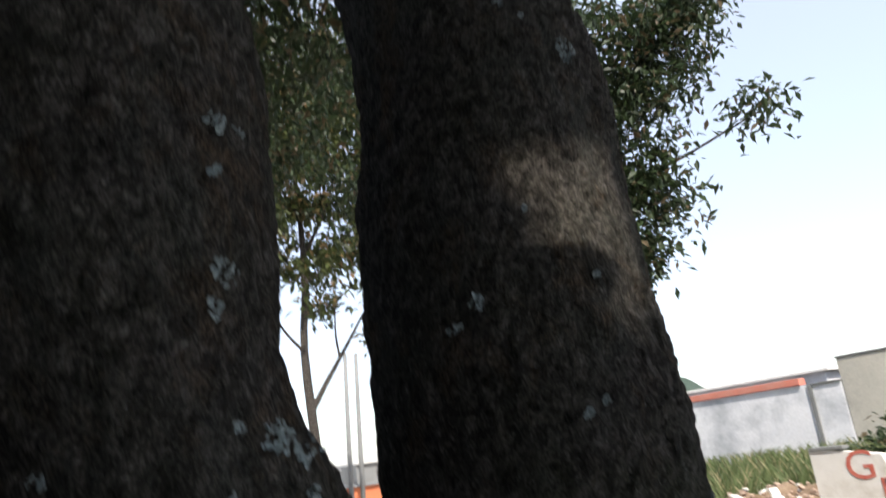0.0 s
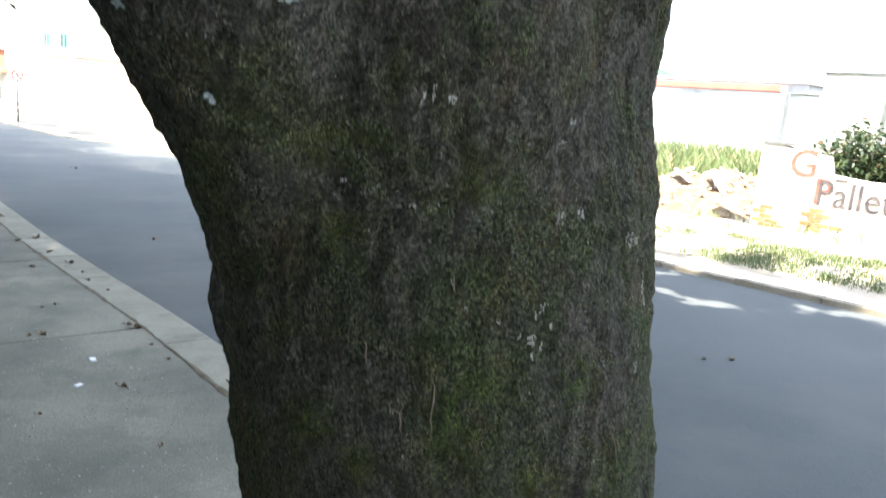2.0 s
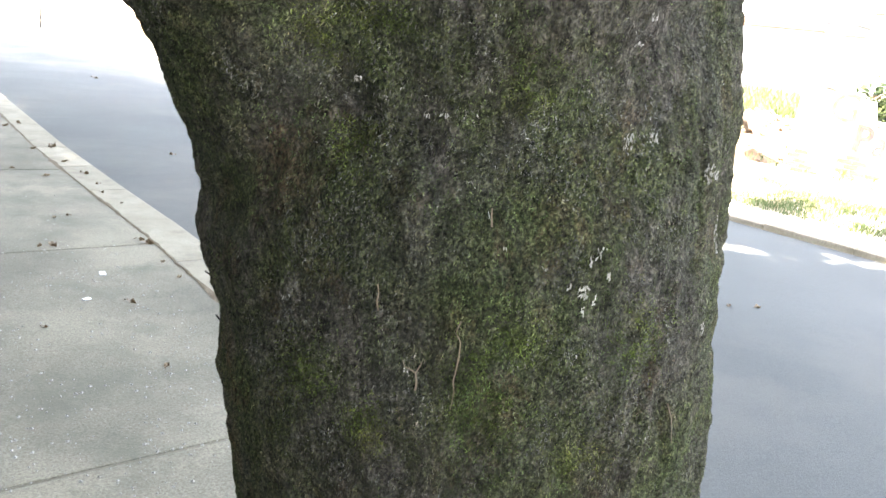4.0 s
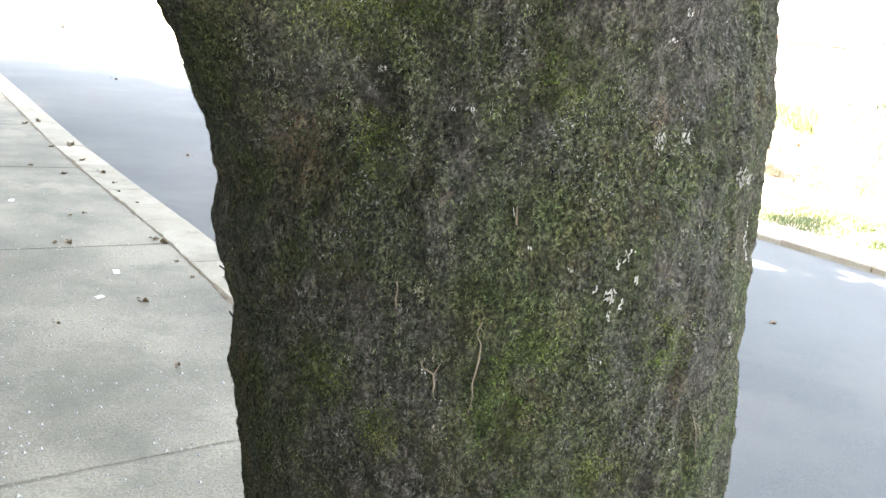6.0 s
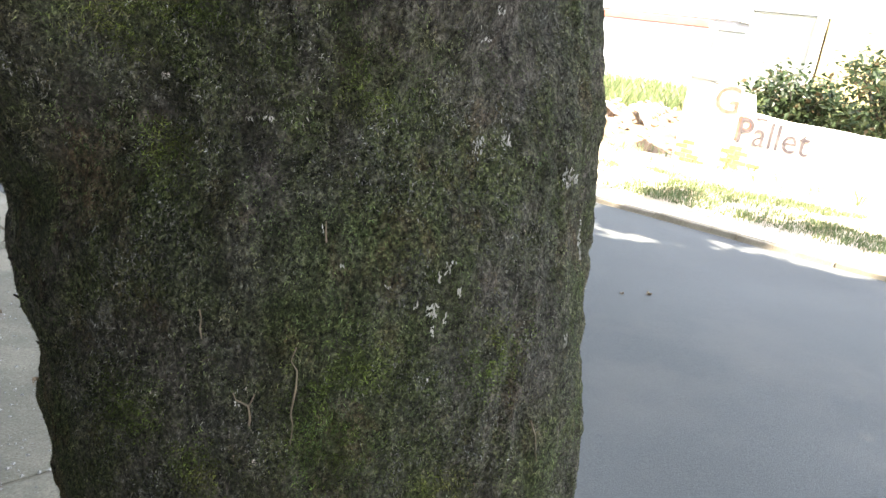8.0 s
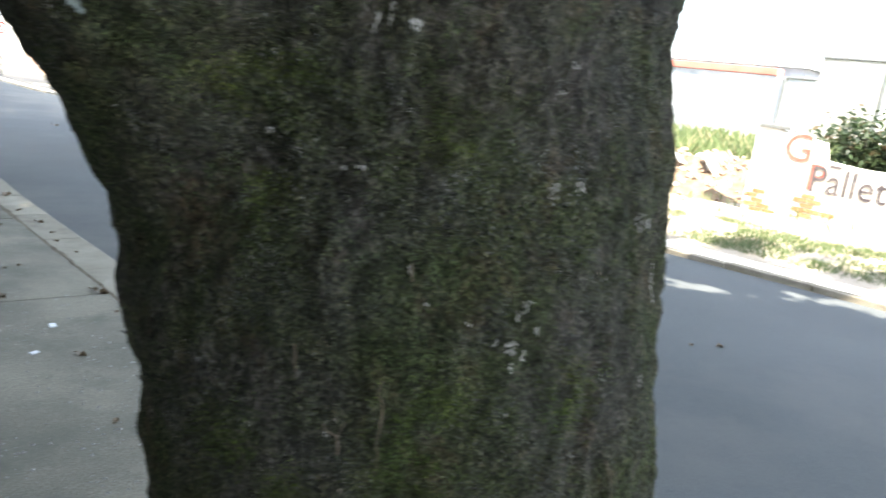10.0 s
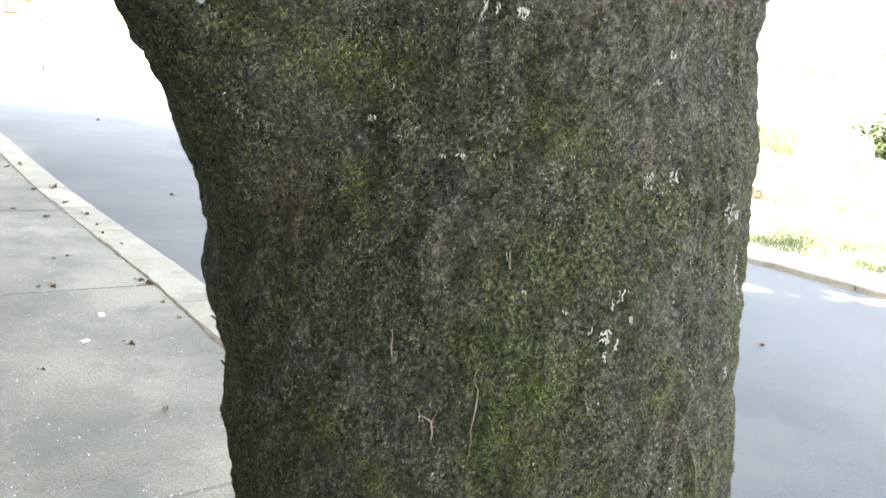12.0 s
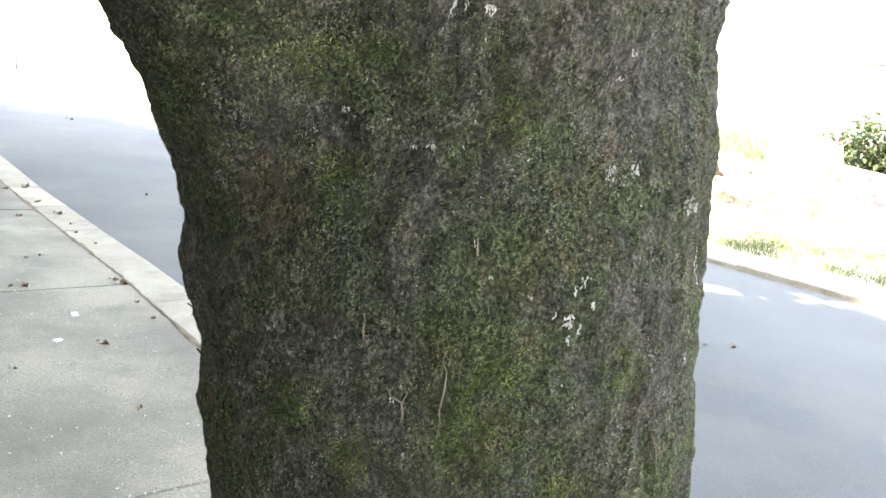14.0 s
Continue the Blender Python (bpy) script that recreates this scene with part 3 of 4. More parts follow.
for cs_, cz_, rs_, rz_ in CUSHIONS:
    n_ = int(rs_ * rz_ * 2.6e6)
    V, F = [], []
    for _ in range(n_):
        p, n = skin(cs_ + rs_ * rng.normal(0, 0.55), cz_ + rz_ * rng.normal(0, 0.55))
        if p is None or noise.noise(p * 40) < -0.25:
            continue
        t = n.cross(Vector((rng.normal(), rng.normal(), rng.normal()))).normalized()
        w = n.cross(t)
        L = rng.uniform(0.0016, 0.0042)
        base = p - n * 0.0005
        i = len(V)
        V += [base - w * L * 0.16, base + w * L * 0.16, base + (n * rng.uniform(0.2, 0.9) + t) * L]
        F.append((i, i + 1, i + 2))
    tagged(under(part("moss_cushion", ([tuple(v) for v in V], [], F), MOSS_GREEN, None, "brighter green moss cushion"), tree), kind="stuff")

def sun_gaps(places):
    """Thin the leaves out where the sun falls through in flecks onto the far side of the road."""
    gx = places[:, 0] - places[:, 2] * to_sun.x / to_sun.z
    gy = places[:, 1] - places[:, 2] * to_sun.y / to_sun.z
    keep = np.ones(len(places), bool)
    for i in np.nonzero((gx > 4.2) & (gy > -4) & (gy < 16))[0]:
        edge = (gx[i] - 6.15) * 0.3 - 0.5 * noise.noise(Vector((gx[i] * 2.3, gy[i] * 4.1, 1.7)))
        keep[i] = noise.noise(Vector((gx[i] * 0.9, gy[i] * 1.7, 6.1))) > edge
    for x, y, a, b in ((4.8, 3.55, .32, .16), (5.15, 3.2, .3, .16), (5.0, 4.95, .5, .16), (4.5, 4.1, .25, .10)):
        keep &= ((gx - x) / a) ** 2 + ((gy - y) / b) ** 2 > 1
    return places[keep]


# loose chips of bark that stand off the trunk
for s, z in ((-.295, 1.035), (-.288, 1.12), (-.285, 1.165), (-.262, 1.30), (-.30, .96), (.285, 1.09), (.30, 1.0)):
    p, n = skin(s, z)
    if p is None:
        continue
    w = n.cross(Vector((0, 0, 1))).normalized()
    bm = bmesh.new()
    h = rng.uniform(.005, .009)
    rows = [[bm.verts.new(p + n * (.0005 + .003 * k) + Vector((0, 0, .6 * h * (k - 1.2))) + w * a * (.0045 - .001 * k) + n * .0012 * o) for a, o in ((-1, 0), (0, 1), (1, 0), (0, -1))] for k in range(3)]
    for a, b in zip(rows, rows[1:]):
        for k in range(4):
            bm.faces.new((a[k], a[(k + 1) % 4], b[(k + 1) % 4], b[k]))
    bm.faces.new(rows[0][::-1])
    bm.faces.new(rows[-1])
    under(part("bark_chip", bm, BARK_PLAIN, None, "loose dark chip of bark"), tree)


# crown of the big tree: limbs and an umbrella of leaves
patch = Vector(at(.155, -.215, 2.28))
for i in range(11):
    a = i * 2.399 + 0.4
    base = Vector(at(.1, .5, 4.6)) if i % 2 else Vector(at(-1.3, .2, 4.5))
    R = rng.uniform(2.4, 4.6)
    tip = Vector((TC.x + R * math.cos(a), TC.y + R * math.sin(a), 5.2 + 0.35 * R + rng.uniform(0, 1)))
    m1 = base.lerp(tip, 0.4) + Vector((0, 0, 0.7))
    m2 = base.lerp(tip, 0.75) + Vector((0, 0, 0.5))
    line = spline([(*base, .085), (*m1, .06), (*m2, .035), (*tip, .012)], 4)
    gaps = [Vector(p) - patch for p, _ in line]
    if min((q - to_sun * q.dot(to_sun)).length for q in gaps) < 0.37:
        continue
    bm = tube(bmesh.new(), line, 8, 0.08, i)
    under(part("branch", bm, BARK_PLAIN, None, "", True), tree)
cent = []


def under_crown(x, y):
    """Lowest height of the leaves: high over the road side, low over the pavement behind."""
    dx, dy = x + 1.5, y - 0.6
    r = np.hypot(dx, dy)
    ahead = (dx * 0.63 + dy * 0.77) / (r + 0.01)
    return 2.9 + (0.42 + 0.34 * np.clip(ahead * 1.6 + 0.75, 0, 1)) * r


while len(cent) < 3800:
    a, r = rng.uniform(0, 2 * math.pi), 6.8 * math.sqrt(rng.uniform(0, 1))
    x, y = TC.x - 0.4 + r * math.cos(a), TC.y - 2.2 + r * math.sin(a)
    low = max(float(under_crown(x, y)), 3.9)
    if low > 8.0:
        continue
    z = rng.uniform(low, low + 2.3)
    v = Vector((x, y, z)) - patch
    if (v - to_sun * v.dot(to_sun)).length < 0.38:
        continue
    cent.append((x, y, z))
across = to_sun.cross(Vector((0, 0, 1))).normalized()
over = to_sun.cross(across)
while len(cent) < 4500:                 # thick unseen foliage added round the one gap, to bound the limb's sun patch
    a, r = rng.uniform(0, 2 * math.pi), rng.uniform(0.40, 1.0)
    p = patch + to_sun * rng.uniform(3.6, 6.5) + (across * math.cos(a) + over * math.sin(a)) * r
    if p.z > max(float(under_crown(p.x, p.y)), 3.9):
        cent.append(tuple(p))
pts = clumps(rng, cent, 26, (0.27, 0.27, 0.18))
v = pts - np.array(patch)
ts = np.array(to_sun)
off = v - np.outer(v @ ts, ts)
lo = under_crown(pts[:, 0], pts[:, 1]) - 0.25
pts = sun_gaps(pts[(np.linalg.norm(off, axis=1) > 0.32) & (pts[:, 2] > lo)])
crown = under(part("crown", leaf_cloud(pts, 0.29, rng, 0.3, 0.55), LEAF, None, "dense dark green leaves"), tree)
tagged(crown, kind="stuff")


# ---- other trees ----
def far_tree(name, at_xy, label, trunk_stops, limbs, centres, per, spread, size, leaf, droop=0.45, thin=np.asarray):
    x, y = at_xy
    z = g(y)
    t = empty(name, (x, y, z), label, "tree")
    under(part("trunk", tube(bmesh.new(), spline(trunk_stops, 4), 14, 0.07, x), BARK_PLAIN, None, "", True), t)
    for i, l in enumerate(limbs):
        under(part("limb", tube(bmesh.new(), spline(l, 4), 8, 0.06, i), BARK_PLAIN, None, "", True), t)
    c = under(part("crown", leaf_cloud(thin(clumps(rng, centres, per, spread)), size, rng, droop), leaf, None, "loose crown of small leaves"), t)
    tagged(c, kind="stuff")
    return t


def blob_centres(n, c, r, power=0.45):
    out = []
    while len(out) < n:
        d = rng.normal(0, 1, 3)
        d /= np.linalg.norm(d)
        k = rng.uniform(0, 1) ** power
        out.append(np.array(c) + d * np.array(r) * k)
    return out


# across the road: a broad crown over the verge
cs = blob_centres(170, (7.7, 11.4, 9.2), (3.4, 3.6, 3.6)) + blob_centres(52, (8.6, 7.9, 7.7), (1.15, 1.35, 1.6)) + blob_centres(22, (8.35, 7.6, 5.7), (.5, .6, .8)) + blob_centres(30, (9.3, 7.2, 8.7), (.8, .9, 1.0)) + blob_centres(3, (9.05, 6.0, 6.5), (.3, .3, .12)) + blob_centres(9, (8.1, 7.8, 4.6), (.25, .25, .4))
cs = [c for c in cs if c[2] > 4.2]
limbs = []
for i in range(26):
    c = cs[(i * 11) % len(cs)]
    mid = (np.array((7.9, 11.6, 5.0)) + c) / 2 + np.array((0, 0, 0.3))
    limbs.append([(7.9, 11.6, 4.0 + 0.12 * i, .07), (*mid, .04), (*c, .012)])
far_tree("roadside_tree", (8.2, 11.8), "broad leafy tree standing across the road on the verge",
         [(8.2, 11.8, g(11.8) - .2, .26), (8.15, 11.75, 1.2, .2), (7.95, 11.6, 3.0, .18), (7.8, 11.5, 5.5, .12), (7.6, 11.4, 8.5, .06)], limbs, cs, 72, (.26, .26, .2), 0.19, LEAF)

# beyond it: a slim forked tree seen between the limbs
cs = [np.array((rng.uniform(7.8, 14.1), rng.uniform(22, 26), rng.triangular(6.2, 16, 19.5))) for _ in range(240)]
limbs = [[(10.33, 24, 4.0, .11), (10.9, 23.9, 4.9, .09), (11.8, 23.8, 6.2, .06), (12.7, 23.6, 7.6, .03)], [(10.3, 24, 7.2, .07), (11.2, 24.1, 7.6, .05), (12.4, 24.2, 8.4, .02)],
         [(10.2, 24, 6.0, .06), (9.4, 24.0, 6.9, .04), (8.6, 24.0, 8.6, .02)], [(11.5, 23.9, 5.8, .05), (11.6, 24.2, 6.9, .03), (11.9, 24.3, 9.0, .015)], [(10.4, 24, 9.4, .07), (11.4, 23.8, 11.2, .05), (12.4, 23.6, 14, .02)],
         [(10.4, 24, 11, .06), (9.5, 23.9, 12.5, .04), (8.9, 23.8, 15, .02)], [(10.3, 24, 8.4, .06), (11.6, 24.0, 9.1, .05), (13.2, 24.0, 9.2, .03)]]
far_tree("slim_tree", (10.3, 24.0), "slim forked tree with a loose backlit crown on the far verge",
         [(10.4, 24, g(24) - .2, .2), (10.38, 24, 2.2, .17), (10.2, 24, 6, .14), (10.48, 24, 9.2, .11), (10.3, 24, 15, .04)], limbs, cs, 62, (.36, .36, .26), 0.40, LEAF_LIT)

# down the pavement: low boughs over the road, and unseen canopy added for shade
cs = blob_centres(40, (-.75, 14.5, 3.6), (1.35, 1.3, 1.1)) + blob_centres(12, (1.0, 14.3, 3.9), (.38, .5, .8)) + [c for c in blob_centres(1250, (0.4, 10.3, 7.5), (4.4, 9.0, 1.7)) if c[2] > 6.4]
# leaf masses high out of view, added only to shade the far road
cs = cs + blob_centres(900, (-2.3, 20.5, 14.6), (4.0, 10.0, 1.8)) + blob_centres(350, (-4.5, 16, 14.6), (3.2, 9.0, 1.5)) + blob_centres(420, (-2.5, 9, 8.6), (3.0, 7.0, 1.1))
cs = [c for c in cs if not (c[2] < 2.8 and c[0] > -0.1)] + blob_centres(15, (-.02, 14.45, 2.95), (.36, .5, .5)) + blob_centres(8, (1.02, 14.3, 3.4), (.24, .3, .26))
limbs = [[(-1.2, 15.4, 3.2, .08), (-.5, 14.9, 4.0, .05), (.6, 14.4, 4.1, .015)], [(-1.2, 15.4, 3.0, .07), (-1.0, 14.6, 3.6, .04), (-.2, 14.4, 3.3, .012)], [(-1.2, 15.4, 3.6, .09), (0, 16, 5.2, .06), (1.5, 16.5, 6.4, .02)], [(-1.2, 15.4, 3.6, .09), (-2.4, 15, 5.2, .06), (-3.4, 14.5, 6.4, .02)], [(-1.3, 16.0, 10, .09), (-2.0, 19, 12.8, .06), (-2.4, 24, 14.4, .02)], [(-1.3, 16.0, 10.5, .09), (-2.6, 14.5, 13, .06), (-3.5, 12.5, 14.4, .02)]]
far_tree("pavement_tree", (-1.25, 15.5), "leafy street tree further down the pavement with low boughs",
         [(-1.25, 15.5, g(15.5) - .2, .24), (-1.25, 15.5, 1.0, .19), (-1.2, 15.4, 3.0, .16), (-1.1, 15.4, 5.5, .14), (-1.2, 15.8, 9.0, .11), (-1.8, 17, 13.4, .06)], limbs, cs, 40, (.28, .28, .22), 0.17, LEAF, 0.45, sun_gaps)


# ---- vacant lot ----
def tufts(name, n, place, height, label, parent=None, material=None):
    V, F = [], []
    for _ in range(n):
        x, y = place()
        z = lot_height(x, y)
        h = height * rng.uniform(0.4, 1.2)
        for _b in range(5):
            a, lean, w = rng.uniform(0, 2 * math.pi), rng.uniform(0.1, 0.7), rng.uniform(0.004, 0.009) * (1 + h)
            dx, dy = math.cos(a), math.sin(a)
            bx, by = x + rng.normal(0, .05), y + rng.normal(0, .05)
            i = len(V)
            V += [(bx - dy * w, by + dx * w, z - .02), (bx + dy * w, by - dx * w, z - .02), (bx + dx * lean * h * .5 + dy * w * .7, by + dy * lean * h * .5 - dx * w * .7, z + h * .65), (bx + dx * lean * h, by + dy * lean * h, z + h)]
            F += [(i, i + 1, i + 2), (i, i + 2, i + 3)]
    ob = part(name, (V, [], F), material or GRASS, None)
    return tagged(ob, label, "grass", "", "stuff")


def in_verge():
    while True:
        x, y = rng.uniform(6.7, 8.6), rng.uniform(-6, 16)
        if noise.noise(Vector((x * 0.9, y * 0.7, 2))) > -0.05 - 0.35 * (x < 7.6):
            return x, y


tufts("verge_grass", 9500, in_verge, 0.055, "short patchy green grass along the far kerb")
tufts("lot_grass", 4200, lambda: (rng.uniform(13.0, 19.8), rng.uniform(2, 27)), 0.62, "tall green weeds before the old wall")
tufts("scrub_grass", 700, lambda: (rng.uniform(9.0, 13.0), rng.uniform(-4, 16)), 0.16, "sparse dry grass on the dirt")

# heap of rubble and earth beside the sign wall
heap = empty("rubble_heap", (11.6, 9.6, g(9.6)), "heap of brown earth, broken brick and debris", "rubble")
HX, HY = 11.8, 8.9


def heap_height(x, y):
    r = math.hypot((x - HX) / 1.7, (y - HY) / 2.6)
    k = max(0, 1 - r * r)
    return lot_height(x, y) - 0.05 + k * (0.62 + rough(x, y, 1.7, 0.28))


n = 44
vs = [(HX - 1.8 + 3.6 * i / n, HY - 2.8 + 5.6 * j / n) for j in range(n + 1) for i in range(n + 1)]
fs = [(j * (n + 1) + i, j * (n + 1) + i + 1, (j + 1) * (n + 1) + i + 1, (j + 1) * (n + 1) + i) for j in range(n) for i in range(n)]
under(part("earth", ([(x, y, heap_height(x, y)) for x, y in vs], [], fs), EARTH, None, "loose brown earth", True), heap)


def chunk(seed, sx, sy, sz):
    bm = bmesh.new()
    bmesh.ops.create_icosphere(bm, subdivisions=2, radius=0.5)
    for v in bm.verts:
        k = 1 + 0.5 * noise.noise(v.co * 2.3 + Vector((seed * 7.1, 0, 0)))
        v.co = Vector((round(v.co.x * 2.4) / 2.4 * .5 + v.co.x * .5, v.co.y, round(v.co.z * 2.2) / 2.2 * .4 + v.co.z * .6)) * k
        v.co.x *= sx
        v.co.y *= sy
        v.co.z *= sz
    m = bpy.data.meshes.new("chunk")
    bm.to_mesh(m)
    bm.free()
    return m


chunk_meshes = [chunk(i, 1, 0.75, 0.55) for i in range(5)]
for i in range(230):
    x, y = HX + rng.normal(-0.5, 0.75), HY + rng.normal(-0.3, 1.15)
    m = chunk_meshes[i % 5]
    if len(m.materials) == 0:
        m.materials.append(RUBBLE if i % 5 else WHITEWASH)
    ob = new("chunk", m)
    sc = rng.uniform(0.05, 0.16) * (1.5 if i < 8 else 1)
    ob.matrix_world = pose(x, y, heap_height(x, y) + sc * 0.12, rng.uniform(-40, 40), rng.uniform(-40, 40), rng.uniform(0, 360)) @ Matrix.Diagonal((sc, sc, sc, 1))
    ob.parent = heap
    ob.matrix_parent_inverse = Matrix.Translation(heap.location).inverted()
for x, y, s1, s2, tilt in ((11.15, 8.25, .42, .26, 38), (11.3, 8.45, .34, .22, 62), (11.2, 9.1, .5, .2, 20)):
    bm = box(-s1 / 2, s1 / 2, -s2 / 2, s2 / 2, -.02, .02, .006)
    ob = under(part("board", bm, WHITEWASH, None, "broken white plaster board"), heap)
    ob.matrix_basis = pose(x, y, heap_height(x, y) + .09, 10, -tilt, 70)

# low painted wall with peeling whitewash
SX, SY0, SY1 = 10.0, 6.96, 1.8
sign_wall = empty("painted_wall", (SX, 5, lot_height(SX, 5)), "low whitewashed wall, peeling to brick, with painted letters", "wall")
bm = bmesh.new()
prof = [(SY0, 1.255), (6.87, 1.29), (6.72, 1.255), (6.4, 1.20), (6.1, 1.16), (5.9, 1.13), (5.83, .88), (5.6, .86), (5.3, .84), (4.7, .85), (4.2, .84), (3.2, .86), (SY1, .84)]
fr, bk = [], []
for y, z in prof:
    fr.append((bm.verts.new((SX, y, lot_height(SX, y) - .3)), bm.verts.new((SX, y, z))))
    bk.append((bm.verts.new((SX + .17, y, lot_height(SX, y) - .3)), bm.verts.new((SX + .17, y, z))))
for i in range(len(prof) - 1):
    bm.faces.new((fr[i][0], fr[i + 1][0], fr[i + 1][1], fr[i][1]))
    bm.faces.new((bk[i + 1][0], bk[i][0], bk[i][1], bk[i + 1][1]))
    bm.faces.new((fr[i][1], fr[i + 1][1], bk[i + 1][1], bk[i][1]))
bm.faces.new((bk[0][0], fr[0][0], fr[0][1], bk[0][1]))
bm.faces.new((fr[-1][0], bk[-1][0], bk[-1][1], fr[-1][1]))
bmesh.ops.recalc_face_normals(bm, faces=bm.faces)
under(part("masonry", bm, WHITEWASH, None, "peeling whitewash"), sign_wall)
bm = box(SX - .02, SX + .19, 6.42, 6.94, 1.24, 1.295, .01)
under(part("coping", bm, GREY_WALL, None, "dark mossy coping"), sign_wall)
brick_me = bpy.data.meshes.new("brick")
bmb = box(-.006, .006, -.105, .105, -.03, .03, .004)
bmb.to_mesh(brick_me)
bmb.free()
brick_me.materials.append(BRICK)
for row in range(7):
    for k in range(6):
        y = 6.83 - k * .225 - (row % 2) * .11
        z = -.12 + row * .072
        edge = noise.noise(Vector((y * 2.2, z * 3.0, 4)))
        if edge < -0.02 + 0.06 * row - (0.25 if k in (0, 3, 4) else 0):
            continue
        ob = new("brick", brick_me)
        ob.matrix_world = pose(SX - .004, y, z)
        ob.parent = sign_wall
        ob.matrix_parent_inverse = Matrix.Translation(sign_wall.location).inverted()


def lettering(text, size, material, m, parent, name, label, squeeze=1.0):
    cu = bpy.data.curves.new("text", "FONT")
    cu.body, cu.size, cu.extrude, cu.resolution_u = text, size, 0.002, 3
    tmp = new("text", cu)
    dgx = bpy.context.evaluated_depsgraph_get()
    mesh = bpy.data.meshes.new_from_object(tmp.evaluated_get(dgx))
    bpy.data.objects.remove(tmp)
    mesh.materials.clear()
    mesh.materials.append(material)
    mesh.transform(m @ Matrix.Diagonal((squeeze, 1, 1, 1)))
    ob = under(new(name, mesh), parent)
    return tagged(ob, label)


FACE = Matrix(((0, 0, -1, 0), (-1, 0, 0, 0), (0, 1, 0, 0), (0, 0, 0, 1)))   # letters upright on a wall that faces -x
lettering("G", .60, PAINT_RED, Matrix.Translation((SX - .006, 6.47, .80)) @ FACE, sign_wall, "letter", "large red painted letter G", 1.05)
lettering("P", .56, PAINT_RED, Matrix.Translation((SX - .006, 6.03, .42)) @ FACE, sign_wall, "letter_shadow", "red shadow stroke of the lettering", 1.0)
lettering("Pallet", .56, PAINT_DARK, Matrix.Translation((SX - .010, 5.98, .40)) @ FACE, sign_wall, "lettering", "dark painted word Pallet", .92)
under(part("paint_stroke", box(SX - .008, SX - .003, 5.55, 5.72, .79, .825), PAINT_DARK, None, "dark remnant of a painted letter"), sign_wall)


# bushes behind the painted wall
def bush(x, y, r, h, label, n=60):
    t = empty("bush", (x, y, lot_height(x, y)), label, "bush")
    for i in range(6):
        a = i * 1.1
        under(part("stem", tube(bmesh.new(), spline([(x, y, lot_height(x, y) - .05, .03), (x + .3 * r * math.cos(a), y + .3 * r * math.sin(a), lot_height(x, y) + h * .5, .02), (x + .7 * r * math.cos(a), y + .7 * r * math.sin(a), lot_height(x, y) + h * .8, .008)], 3), 6), BARK_PLAIN, None, "", True), t)
    z0 = lot_height(x, y)
    cs = [c for c in blob_centres(n, (x, y, z0 + h * .55), (r, r * 1.2, h * .5)) if c[2] > z0 + .05]
    tagged(under(part("foliage", leaf_cloud(clumps(rng, cs, 40, (.17, .17, .12)), .15, rng, .2, .5), LEAF, None, "dark green leaves"), t), kind="stuff")


bush(13.0, 6.4, 0.8, 1.45, "dark green bush growing behind the painted wall")
bush(13.4, 4.8, 1.3, 2.1, "tall dark green bush beside the plastered house", 80)
bush(12.9, 7.6, .5, .9, "small green bush at the edge of the rubble", 30)

# ---- buildings beyond the lot ----
old_wall = empty("old_wall", (20, 18, lot_height(20, 18)), "long stained white wall with a red capping", "wall")
for y0, y1, zt in ((10.99, 11.9, 2.49), (11.9, 16.8, 2.52), (16.8, 22.0, 2.54)):
    under(part("wall_panel", box(20, 20.2, y0 + .004, y1 - .004, -1.2, zt, .01), OLD_WHITE, None, "stained whitewashed panel"), old_wall)
for y in (11.9, 16.8):
    under(part("pilaster", box(19.95, 20.25, y - .06, y + .06, -1.2, 2.53, .012), GREY_WALL, None, "grey concrete pilaster"), old_wall)
under(part("red_capping", box(19.93, 20.3, 12.15, 22.0, 2.545, 2.75, .02), ROOF_RED, None, "faded red capping"), old_wall)
under(part("grey_capping", box(19.95, 20.26, 10.99, 11.83, 2.495, 2.55, .01), GREY_WALL, None, "dark weathered capping"), old_wall)
shed = empty("shed_roof", (24, 17, 2), "pale low roof behind the stained wall", "shed")
under(part("roof_sheet", box(21.5, 28, 12.0, 22.5, 2.90, 3.0, .02), WHITE_WALL, None, "pale fibre-cement sheets"), shed)
under(part("shed_wall", box(21.7, 27.8, 12.2, 22.3, -1.2, 2.896), OLD_WHITE), shed)


def window(parent, face, a0, a1, z0, z1, along, frame_mat=STEEL, out=-1):
    """A framed pane with a sill, set on a wall plane x = face or y = face."""
    w = under(part("window", box(*((face - .05, face + .05, a0, a1) if along == "y" else (a0, a1, face - .05, face + .05)), z0, z1, .008), frame_mat, None, "window with a plain frame"), parent)
    for k in range(2):
        b0 = a0 + .06 + k * (a1 - a0 - .06) / 2
        b1 = a0 + (k + 1) * (a1 - a0 - .06) / 2
        p = part("pane", box(*((face - .065, face - .052, b0, b1) if along == "y" else (b0, b1, face - .065, face - .052)), z0 + .06, z1 - .06), GLASS)
        p.parent = w
    s = part("sill", box(*((face - .14, face - .05, a0 - .06, a1 + .06) if along == "y" else (a0 - .06, a1 + .06, face - .14, face - .05)), z0 - .07, z0 - .005, .008), GREY_WALL)
    s.parent = w


